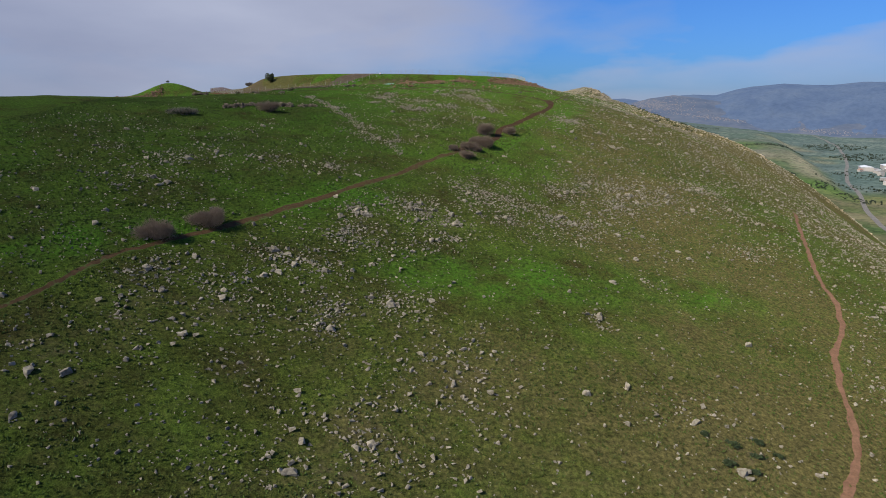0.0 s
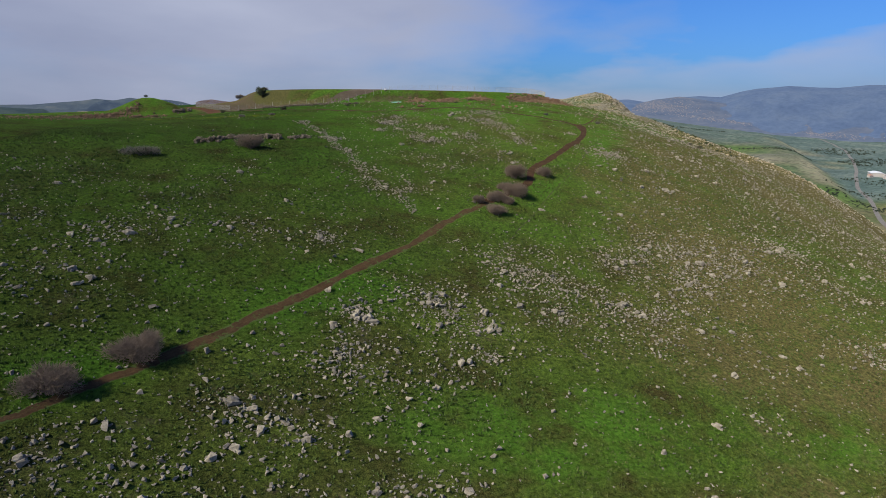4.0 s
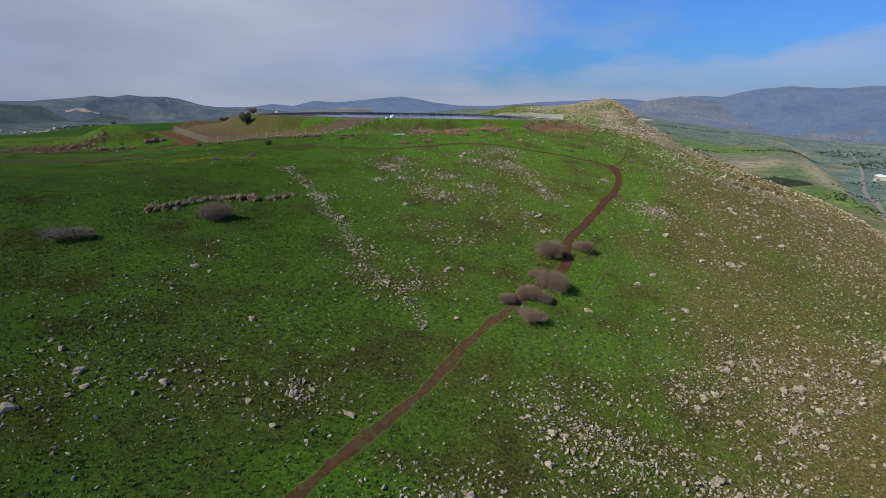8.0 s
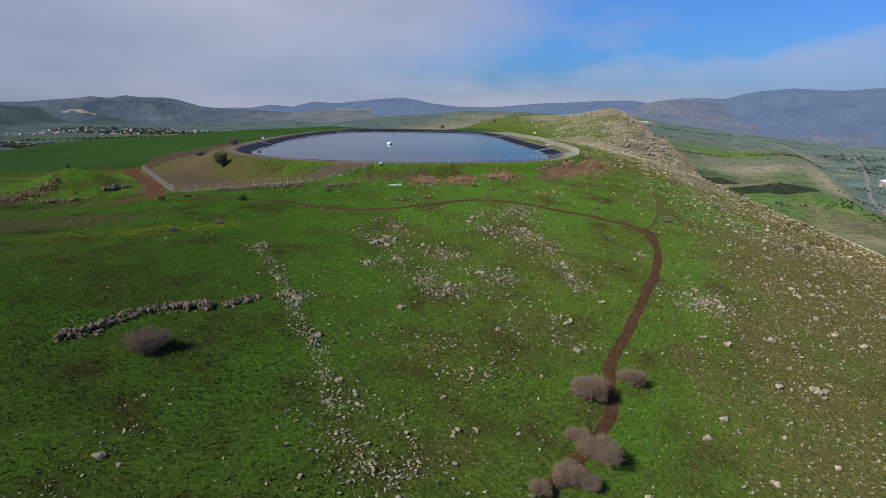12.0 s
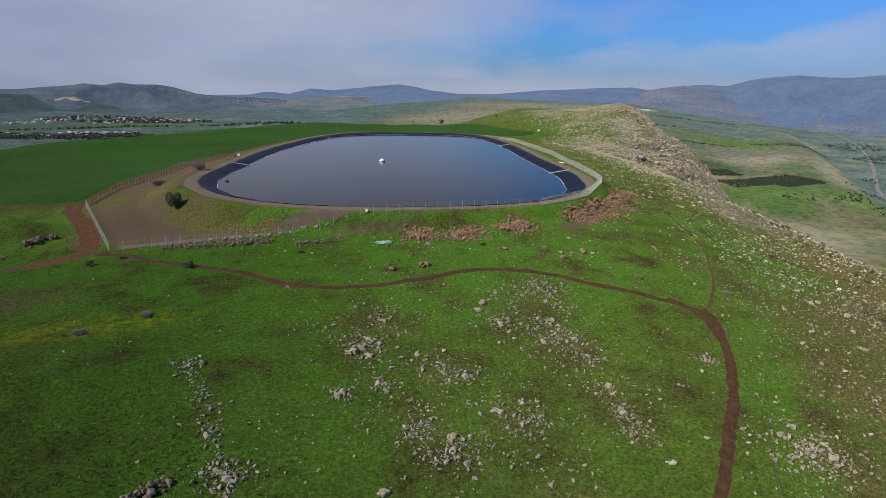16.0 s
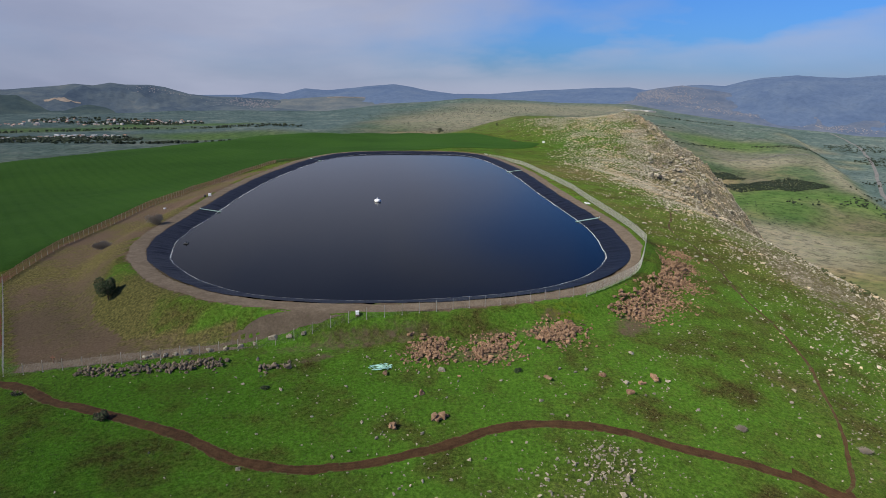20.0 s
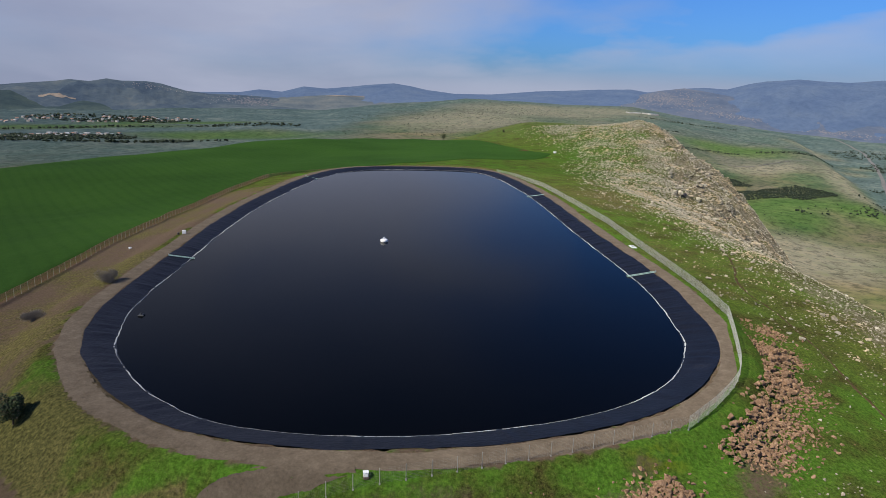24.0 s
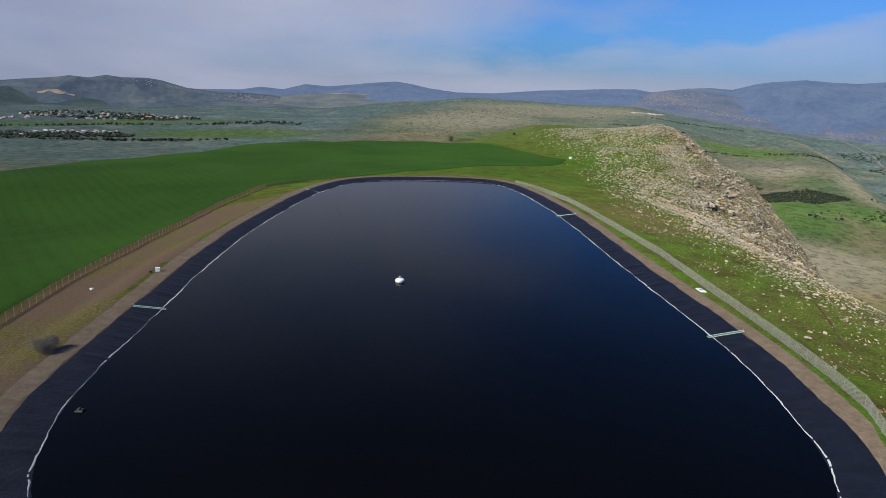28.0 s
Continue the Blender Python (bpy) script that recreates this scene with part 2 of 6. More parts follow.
def make_ground_mat():
    """Meadow, dry herb, red soil, rocky turf and far farmland, by the two cover attributes."""
    m, n, l, b = node_mat("meadow", 1.0, 0.0, 0.02)
    s1 = n.new("ShaderNodeSeparateColor")
    s2 = n.new("ShaderNodeSeparateColor")
    l.new(attr(n, "cover"), s1.inputs[0])
    l.new(attr(n, "land"), s2.inputs[0])
    mid = tex(n, l, "Noise", 0.11, 6, 0.65)
    fine = tex(n, l, "Noise", 2.0, 7, 0.75)
    grain = tex(n, l, "Noise", 7.0, 4, 0.75)
    grass = ramp(n, l, mid, [(0.30, (0.060, 0.054, 0.020)), (0.5, (0.080, 0.096, 0.023)), (0.68, (0.102, 0.142, 0.027))])
    lush = ramp(n, l, fine, [(0.3, (0.058, 0.130, 0.014)), (0.7, (0.092, 0.190, 0.023))])
    dry = ramp(n, l, fine, [(0.3, (0.078, 0.070, 0.026)), (0.7, (0.165, 0.142, 0.055))])
    soil = ramp(n, l, fine, [(0.25, (0.080, 0.053, 0.034)), (0.75, (0.180, 0.130, 0.092))])
    speck = ramp(n, l, fine, [(0.34, (0.34, 0.36, 0.34)), (0.47, (0.84, 0.86, 0.84)), (0.64, (1.6, 1.55, 1.38))])
    grass = mix(n, l, 1.0, grass, speck, "MULTIPLY")
    grass = mix(n, l, 0.85, grass, ramp(n, l, grain, [(0.36, (0.36, 0.36, 0.36)), (0.62, (1.62, 1.58, 1.42))]), "MULTIPLY")
    lushf = n.new("ShaderNodeMath")
    lushf.operation = "MULTIPLY"
    l.new(s1.outputs["Red"], lushf.inputs[0])
    l.new(band(n, l, mid, 0.32, 0.58), lushf.inputs[1])
    col = mix(n, l, lushf.outputs[0], grass, mix(n, l, 0.55, lush, speck, "MULTIPLY"))
    dryn = n.new("ShaderNodeMath")
    dryn.operation = "ADD"
    l.new(s1.outputs["Green"], dryn.inputs[0])
    l.new(tex(n, l, "Noise", 0.35, 6, 0.7), dryn.inputs[1])
    col = mix(n, l, band(n, l, dryn.outputs[0], 0.72, 1.25), col, mix(n, l, 0.7, dry, speck, "MULTIPLY"))
    soiln = n.new("ShaderNodeMath")
    soiln.operation = "ADD"
    l.new(s1.outputs["Blue"], soiln.inputs[0])
    l.new(tex(n, l, "Noise", 0.6, 6, 0.7), soiln.inputs[1])
    col = mix(n, l, band(n, l, soiln.outputs[0], 0.85, 1.25), col, soil)
    # painted dimming of the turf, mostly west, for the view's dimmer left side
    col = mix(n, l, attr(n, "cover", "Alpha"), col, mix(n, l, 1.0, col, (0.58, 0.69, 0.60), "MULTIPLY"))
    # far farmland: plots of pasture, crop, fallow and scrub
    vor = n.new("ShaderNodeTexVoronoi")
    vor.inputs["Scale"].default_value, vor.inputs["Randomness"].default_value = 0.0058, 0.8
    tc = n.new("ShaderNodeTexCoord")
    l.new(tc.outputs["Object"], vor.inputs["Vector"])
    plots = ramp(n, l, tex(n, l, "Noise", 0.0035, 6, 0.65), [(0.25, (0.038, 0.058, 0.032)), (0.4, (0.060, 0.092, 0.036)), (0.5, (0.105, 0.110, 0.055)), (0.6, (0.15, 0.13, 0.085)), (0.75, (0.062, 0.086, 0.045))])
    cells = ramp(n, l, vor.outputs["Color"], [(0.0, (0.45, 0.55, 0.45)), (0.5, (1.0, 1.0, 1.0)), (1.0, (1.35, 1.2, 0.95))])
    farm = mix(n, l, 0.75, plots, cells, "MULTIPLY")
    scrub = ramp(n, l, tex(n, l, "Noise", 0.06, 6, 0.75), [(0.38, (0.38, 0.42, 0.42)), (0.52, (1.0, 1.0, 1.0)), (0.66, (1.3, 1.22, 1.1))])
    # farther off, dusky blue-green haze painted into the land's base colour
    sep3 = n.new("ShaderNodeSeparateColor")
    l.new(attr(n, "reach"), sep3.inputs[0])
    hazy_land = ramp(n, l, tex(n, l, "Noise", 0.009, 7, 0.7), [(0.3, (0.048, 0.076, 0.076)), (0.55, (0.084, 0.118, 0.112)), (0.72, (0.15, 0.168, 0.150))])
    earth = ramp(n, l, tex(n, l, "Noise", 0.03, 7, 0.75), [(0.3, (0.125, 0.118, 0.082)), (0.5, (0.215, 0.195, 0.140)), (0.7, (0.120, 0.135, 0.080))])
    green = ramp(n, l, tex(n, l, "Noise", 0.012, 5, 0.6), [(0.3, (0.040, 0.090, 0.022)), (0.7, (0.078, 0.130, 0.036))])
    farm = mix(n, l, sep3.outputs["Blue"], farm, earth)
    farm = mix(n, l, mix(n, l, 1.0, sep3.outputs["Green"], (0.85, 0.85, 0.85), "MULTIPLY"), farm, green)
    farm = mix(n, l, sep3.outputs["Red"], farm, hazy_land)
    farm = mix(n, l, 0.75, farm, scrub, "MULTIPLY")
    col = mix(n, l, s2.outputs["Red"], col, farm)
    # bare pale limestone on the steep faces
    rock = ramp(n, l, tex(n, l, "Noise", 0.45, 8, 0.75), [(0.3, (0.064, 0.064, 0.028)), (0.48, (0.15, 0.128, 0.080)), (0.7, (0.31, 0.27, 0.20))])
    rockn = n.new("ShaderNodeMath")
    rockn.operation = "ADD"
    l.new(s2.outputs["Green"], rockn.inputs[0])
    l.new(tex(n, l, "Noise", 0.75, 8, 0.8), rockn.inputs[1])
    col = mix(n, l, band(n, l, rockn.outputs[0], 1.0, 1.13), col, rock)
    # yellow flowering patches
    col = mix(n, l, mix(n, l, 1.0, s2.outputs["Blue"], band(n, l, tex(n, l, "Noise", 0.5, 6, 0.7), 0.42, 0.62), "MULTIPLY"), col, (0.140, 0.150, 0.010))
    l.new(col, b.inputs["Base Color"])
    relief(n, l, b, mix(n, l, 0.5, fine, grain), 1.0, 0.55)
    return m


M_GROUND = make_ground_mat()


def make_water_mat():
    m, n, l, b = node_mat("reservoir_water", 0.04, 0.0, 0.5)
    b.inputs["IOR"].default_value = 1.105
    l.new(ramp(n, l, tex(n, l, "Noise", 0.03, 3), [(0.3, (0.0014, 0.0016, 0.0014)), (0.7, (0.0022, 0.0023, 0.0020))]), b.inputs["Base Color"])
    w = mix(n, l, 0.5, tex(n, l, "Noise", 0.9, 4, 0.6, squash=(1.0, 2.2, 1.0)), tex(n, l, "Noise", 3.2, 3, 0.6))
    relief(n, l, b, w, 0.10, 0.12)
    return m


def make_liner_mat():
    m, n, l, b = node_mat("liner_sheet", 0.55, 0.0, 0.2)
    l.new(ramp(n, l, tex(n, l, "Noise", 0.35, 6), [(0.3, (0.006, 0.0065, 0.009)), (0.62, (0.010, 0.011, 0.016)), (0.8, (0.024, 0.024, 0.028))]), b.inputs["Base Color"])
    relief(n, l, b, tex(n, l, "Noise", 1.4, 5), 0.8, 0.2)
    return m


def make_soil_mat(name, lo, hi, scale=0.9, grassy=0.0):
    m, n, l, b = node_mat(name, 0.95, 0.0, 0.1)
    col = ramp(n, l, tex(n, l, "Noise", scale, 7, 0.7), [(0.28, lo), (0.72, hi)])
    col = mix(n, l, 0.6, col, ramp(n, l, tex(n, l, "Noise", scale * 6, 5, 0.7), [(0.3, (0.6, 0.6, 0.6)), (0.7, (1.35, 1.3, 1.3))]), "MULTIPLY")
    if grassy:
        side = attr(n, "aside", "Fac")
        edge = band(n, l, side, 0.45, 1.05)
        rut = ramp(n, l, side, [(0.0, (0.92, 0.92, 0.88)), (0.25, (1.0, 1.0, 1.0)), (0.55, (0.78, 0.76, 0.74)), (0.85, (1.25, 1.22, 1.15))])
        col = mix(n, l, 0.8, col, rut, "MULTIPLY")
        worn = n.new("ShaderNodeMath")
        worn.operation = "MULTIPLY_ADD"
        worn.inputs[1].default_value = 0.24
        l.new(edge, worn.inputs[0])
        l.new(tex(n, l, "Noise", 1.1, 6, 0.75), worn.inputs[2])
        col = mix(n, l, band(n, l, worn.outputs[0], 0.70 - grassy, 0.78 - grassy), col, (0.060, 0.088, 0.022))
    l.new(col, b.inputs["Base Color"])
    relief(n, l, b, tex(n, l, "Noise", scale * 4, 6), 0.7, 0.15)
    return m


M_WATER, M_LINER = make_water_mat(), make_liner_mat()
M_TRACK = make_soil_mat("red_dirt", (0.028, 0.016, 0.008), (0.080, 0.044, 0.021), 0.9, 0.06)
M_TRACK_BROWN = make_soil_mat("brown_trodden_earth", (0.040, 0.023, 0.010), (0.094, 0.057, 0.027), 0.9, 0.15)
M_ROAD_RED = make_soil_mat("red_road_earth", (0.056, 0.024, 0.011), (0.120, 0.053, 0.026))
M_TRACK_PALE = make_soil_mat("pale_dirt", (0.110, 0.060, 0.034), (0.210, 0.120, 0.075))
M_GRAVEL = make_soil_mat("gravel", (0.084, 0.065, 0.044), (0.155, 0.124, 0.088), 0.5)


def make_crop_mat():
    m, n, l, b = node_mat("young_wheat", 1.0, 0.0, 0.03)
    base = ramp(n, l, tex(n, l, "Noise", 0.012, 4), [(0.3, (0.021, 0.053, 0.009)), (0.7, (0.031, 0.074, 0.012))])
    rows = n.new("ShaderNodeTexWave")
    rows.inputs["Scale"].default_value, rows.inputs["Distortion"].default_value, rows.inputs["Detail"].default_value = 0.055, 1.2, 2.0
    tc = n.new("ShaderNodeTexCoord")
    mp = n.new("ShaderNodeMapping")
    mp.inputs["Rotation"].default_value = (0, 0, radians(-32))
    l.new(tc.outputs["Object"], mp.inputs["Vector"])
    l.new(mp.outputs[0], rows.inputs["Vector"])
    base = mix(n, l, 0.28, base, ramp(n, l, rows.outputs["Fac"], [(0.0, (0.74, 0.80, 0.74)), (0.35, (1.0, 1.0, 1.0)), (1.0, (1.08, 1.06, 1.0))]), "MULTIPLY")
    base = mix(n, l, 0.5, base, ramp(n, l, tex(n, l, "Noise", 0.8, 5, 0.7), [(0.3, (0.72, 0.75, 0.7)), (0.7, (1.25, 1.22, 1.2))]), "MULTIPLY")
    bald = band(n, l, tex(n, l, "Noise", 0.021, 2, 0.4, squash=(0.6, 1.6, 1)), 0.735, 0.775)
    l.new(mix(n, l, bald, base, (0.085, 0.042, 0.022)), b.inputs["Base Color"])
    relief(n, l, b, tex(n, l, "Noise", 2.2, 5, 0.7), 0.5, 0.2)
    return m


M_CROP = make_crop_mat()


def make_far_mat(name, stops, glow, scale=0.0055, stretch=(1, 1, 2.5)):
    """Ranges seen through kilometres of air: mottled slopes, haze painted as colour and emission."""
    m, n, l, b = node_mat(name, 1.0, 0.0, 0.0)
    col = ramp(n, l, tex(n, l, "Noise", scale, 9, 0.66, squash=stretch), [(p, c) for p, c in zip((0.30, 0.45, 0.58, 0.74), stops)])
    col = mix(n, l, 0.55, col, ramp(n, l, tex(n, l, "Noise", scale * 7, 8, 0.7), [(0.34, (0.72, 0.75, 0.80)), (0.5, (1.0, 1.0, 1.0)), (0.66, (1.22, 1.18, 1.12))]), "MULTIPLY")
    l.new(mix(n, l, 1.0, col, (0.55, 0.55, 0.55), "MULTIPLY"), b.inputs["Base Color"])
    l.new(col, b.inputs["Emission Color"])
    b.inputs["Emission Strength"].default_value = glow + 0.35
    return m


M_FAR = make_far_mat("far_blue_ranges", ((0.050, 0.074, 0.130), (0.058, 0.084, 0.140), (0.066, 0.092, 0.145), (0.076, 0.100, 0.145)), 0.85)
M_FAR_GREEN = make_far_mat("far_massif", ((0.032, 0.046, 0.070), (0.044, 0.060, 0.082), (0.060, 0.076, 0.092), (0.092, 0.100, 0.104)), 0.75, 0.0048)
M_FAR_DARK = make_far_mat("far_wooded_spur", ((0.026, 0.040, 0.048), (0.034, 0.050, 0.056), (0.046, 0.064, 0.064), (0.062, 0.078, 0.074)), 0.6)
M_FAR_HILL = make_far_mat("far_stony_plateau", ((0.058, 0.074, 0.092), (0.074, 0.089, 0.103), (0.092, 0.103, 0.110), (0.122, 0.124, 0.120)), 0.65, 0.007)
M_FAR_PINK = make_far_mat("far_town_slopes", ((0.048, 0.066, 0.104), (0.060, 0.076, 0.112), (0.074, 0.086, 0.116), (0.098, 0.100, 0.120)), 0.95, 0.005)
M_SCAR = make_far_mat("pale_quarry_rock", ((0.13, 0.11, 0.095), (0.17, 0.14, 0.12), (0.20, 0.165, 0.14), (0.24, 0.20, 0.17)), 0.6, 0.02)

# ---------------------------------------------------------------- the lie of the land
# Cross sections of the hill from south to north: heights over the stored water at these eastings.
EAST = (-420, -260, -150, -90, -45, -10, 20, 50, 80, 110, 150, 190, 240, 290, 370, 500)
HILL = (
    (-60, (-58.9, -65.8, -71.1, -75.6, -80.1, -84.1, -87.4, -91.0, -96.2, -103.1, -113.7, -124.4, -136.2, -146.9, -163.7, -190.8)),
    (50, (-39.4, -37.7, -36.3, -37.2, -43.3, -50.9, -54.9, -58.7, -63.2, -72.1, -86.6, -101.5, -118.0, -132.5, -153.5, -186.2)),
    (90, (-32.4, -28.3, -25.8, -25.4, -30.0, -37.6, -42.1, -48.7, -52.9, -61.5, -77.2, -93.5, -112.0, -127.9, -150.4, -184.9)),
    (130, (-26.4, -20.9, -17.4, -16.3, -21.0, -26.2, -32.8, -39.5, -42.4, -51.6, -69.1, -87.2, -107.5, -124.9, -148.9, -184.6)),
    (175, (-21.0, -15.2, -11.8, -10.9, -14.4, -17.2, -20.0, -25.2, -30.7, -41.8, -60.6, -80.8, -103.8, -123.2, -149.1, -186.7)),
    (215, (-17.9, -12.6, -10.5, -10.1, -9.3, -11.7, -11.0, -14.0, -20.9, -31.2, -50.1, -73.0, -100.5, -122.3, -150.9, -192.6)),
    (250, (-16.9, -12.0, -10.5, -11.3, -7.0, -5.9, -4.9, -8.0, -12.0, -21.2, -37.9, -63.2, -96.4, -120.7, -152.8, -201.1)),
    (290, (-17.6, -12.5, -9.1, -8.8, -4.5, -1.4, 0.1, -1.2, -8.1, -16.5, -24.6, -47.4, -85.2, -116.2, -154.0, -209.8)),
    (340, (-19.4, -13.8, -9.5, -4.7, 1.8, 2.4, 3.1, 3.5, -3.4, -6.9, -25.6, -43.5, -76.3, -108.1, -152.6, -214.6)),
    (420, (-23.1, -13.5, -12.3, -4.9, 3.6, 2.6, 1.1, 1.7, 1.2, -4.4, -25.7, -46.0, -69.2, -98.0, -148.6, -211.0)),
    (520, (-30.0, -20.9, -15.5, -9.0, -2.5, -0.3, 0.1, 0.3, 0.5, -3.6, -20.4, -44.2, -72.9, -96.7, -146.8, -198.4)),
    (640, (-42.7, -13.6, -9.5, -9.5, -7.2, -4.6, -3.1, -3.2, -4.7, -7.9, -14.0, -21.2, -60.8, -100.8, -152.8, -191.6)),
    (760, (-65.6, -18.8, -6.7, -10.7, -10.0, -9.6, -8.5, -7.7, -9.4, -11.7, -8.9, -2.2, -7.8, -36.2, -137.1, -181.0)),
    (880, (-93.1, -49.7, -10.4, -5.6, -7.7, -11.4, -10.8, -8.2, -6.9, -7.9, 1.0, 9.4, 24.4, -12.6, -82.2, -189.0)),
    (1020, (-114.9, -74.7, -36.5, -19.6, -13.3, -12.8, -11.4, -13.7, -7.9, 4.7, 15.4, 13.6, 2.0, -20.7, -68.4, -173.7)),
    (1150, (-125.4, -85.3, -61.3, -49.7, -41.5, -35.3, -33.9, -34.9, -31.7, -27.4, -26.3, -21.8, -30.6, -57.2, -99.6, -159.4)),
)
# The valleys and hills beyond, round (0, 250): by bearing (degrees) and distance.
BEARING = (-60, -30, -22, -14, -6, 0, 6, 12, 20, 26, 31, 37, 60)
REACH = (900, 1400, 2000, 2700, 3500)
VALLEY = (
    (-80, -78, -75, -70, -45, -38, -35, -35, -70, -180, -195, -200, -200),
    (-108, -105, -100, -95, -85, -75, -75, -80, -130, -185, -190, -212, -215),
    (-115, -112, -108, -102, -92, -82, -72, -65, -95, -140, -165, -200, -215),
    (-105, -104, -100, -92, -78, -55, -40, -38, -50, -85, -128, -165, -180),
    (-85, -84, -82, -74, -60, -20, 15, 9, 0, -55, -90, -120, -120),
)
HILL_Y, HILL_Z = np.array([r[0] for r in HILL], float), np.array([r[1] for r in HILL], float)

SHORE = [(0.5, 290.2), (28.8, 298.2), (45, 315.6), (51.4, 338), (53.9, 366), (53.6, 415), (53.5, 506), (42.5, 574), (13, 585), (-24, 574), (-42, 534),
         (-52, 470), (-55.5, 425), (-55.8, 376), (-54.6, 335), (-46, 311.4), (-27.5, 293.8)]
shore = curve_through(SHORE, closed=True, step=2.0)
shore_n = sideways(shore, closed=True)
BANK = 5.0 + 0.3 * np.clip(shore[:, :1] / 45, -1, 1)      # width of sheet showing above the water
rim = shore + shore_n * BANK
RIM_Z, DECK = 1.15, 4.5        # height of the liner's upper edge; width of the gravel road round it


def loft(ax, ay, table, x, y):
    x, y = np.clip(x, ax[0], ax[-1]), np.clip(y, ay[0], ay[-1])
    i, j = np.clip(np.searchsorted(ax, x, "right") - 1, 0, len(ax) - 2), np.clip(np.searchsorted(ay, y, "right") - 1, 0, len(ay) - 2)
    u, v = (x - ax[i]) / (ax[i + 1] - ax[i]), (y - ay[j]) / (ay[j + 1] - ay[j])
    return (table[j, i] * (1 - u) + table[j, i + 1] * u) * (1 - v) + (table[j + 1, i] * (1 - u) + table[j + 1, i + 1] * u) * v


# the hill's sections, laid out finely and rounded off
FINE_X, FINE_Y = np.arange(-420, 501, 5.0), np.arange(-60, 1151, 5.0)
fx, fy = np.meshgrid(FINE_X, FINE_Y)
FINE_Z = loft(np.array(EAST, float), HILL_Y, HILL_Z, fx, fy)
for _ in range(10):
    q = np.pad(FINE_Z, 1, mode="reflect", reflect_type="odd")
    FINE_Z = (2 * q[1:-1, 1:-1] + q[:-2, 1:-1] + q[2:, 1:-1] + q[1:-1, :-2] + q[1:-1, 2:]) / 6


def brow(y):
    """Easting of the break of slope along the eastern edge."""
    return np.interp(y, (150, 250, 340, 430, 520, 640, 800, 900), (100, 112, 134, 150, 168, 197, 248, 256))


def terrain(x, y):
    x, y = np.asarray(x, float), np.asarray(y, float)
    shift = np.interp(y, (270, 340, 480, 640, 900, 1000), (0, 4, 9, 8, 8, 0)) * smooth(72, 125, x)
    near = loft(FINE_X, FINE_Y, FINE_Z, x - shift, y)
    d, az = np.hypot(x, y - 250), np.degrees(np.arctan2(x, y - 250))
    far = loft(np.array(BEARING, float), np.array(REACH, float), np.array(VALLEY, float), az, d)
    far = far + bumps(x, y, 420, 3, 5) * 16 * smooth(900, 1800, d)
    out = np.maximum.reduce([np.abs(x - 40) - 360, y - 1000, -y - 40])
    h = near + (far - near) * smooth(-20, 170, out)
    h = h + bumps(x, y, 26, 5, 4) * 0.55 * smooth(1500, 700, d) + bumps(x, y, 3.5, 8, 2) * 0.12 * smooth(500, 250, d)
    # the crag: broken ledges on the steep eastern face
    b = x - brow(y)
    steep = smooth(-25, 12, b) * smooth(500, 600, y) * smooth(960, 900, y) * smooth(120, 60, b)
    h = h + steep * (bumps(x, y, 24, 21, 4, 0.6) * 7.0 + np.abs(bumps(x, y, 10, 22, 3)) * 7.0)
    # long spur between the upper valley and the plain with the highway
    edge = np.interp(y, (1350, 1603, 1861, 2159, 2594, 3153), (960, 1083, 1219, 1339, 1519, 1732)) - x
    h = h + 30.0 * smooth(-70, 30, edge) * smooth(330, 40, edge) * smooth(1350, 1600, y) * smooth(3300, 2900, y)
    # spoil mound by the field gate
    h = h + 6.0 * np.exp(-(((x + 96) / 12) ** 2 + ((y - 291) / 8) ** 2))
    return h


def rim_gap(x, y):
    """Distance outside the liner's upper edge (negative within)."""
    x, y = np.asarray(x, float), np.asarray(y, float)
    g = np.full(x.shape, 400.0)
    k = (np.abs(x) < 140) & (y > 200) & (y < 680)
    if k.any():
        g[k] = gap_to(rim[::2], x[k], y[k], True) * np.where(inside(rim, x[k], y[k]), -1, 1)
    return g


def height(x, y):
    """The ground as built: the land with the reservoir's bank worked into it."""
    x, y = np.asarray(x, float), np.asarray(y, float)
    h, g = terrain(x, y), rim_gap(x, y)
    bank = 5.0 + 7.0 * smooth(-20, -60, x)
    h = RIM_Z + (h - RIM_Z) * smooth(DECK, DECK + bank, g)
    return np.where(g < 0, RIM_Z - 0.45 - np.clip(-g - 0.6, 0, 14) * 0.35, h)


def spread(lo, hi, a, b, step, grow=1.07, most=140.0):
    """Stations from a to b, dense between lo and hi and widening outside."""
    v = list(np.arange(lo, hi, step))
    s = step
    while v[-1] < b:
        s = min(s * grow, most)
        v.append(v[-1] + s)
    s = step
    while v[0] > a:
        s = min(s * grow, most)
        v.insert(0, v[0] - s)
    return np.array(v)


gx = np.concatenate([spread(-112, 150, -4300, 150, 1.25, 1.035), spread(152, 290, 152, 4300, 2.4, 1.04)])
gy = np.concatenate([spread(50, 312, -900, 312, 1.25), spread(314, 930, 314, 3650, 3.0, 1.05, 50)])
nx, ny = len(gx), len(gy)
X, Y = np.meshgrid(gx, gy, indexing="ij")
Zg = height(X, Y)
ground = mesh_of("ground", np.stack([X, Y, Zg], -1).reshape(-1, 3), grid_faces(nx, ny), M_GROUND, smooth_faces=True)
tagged(ground, "rocky green hilltop meadow falling away to farmed valleys", "ground", kind="structure")

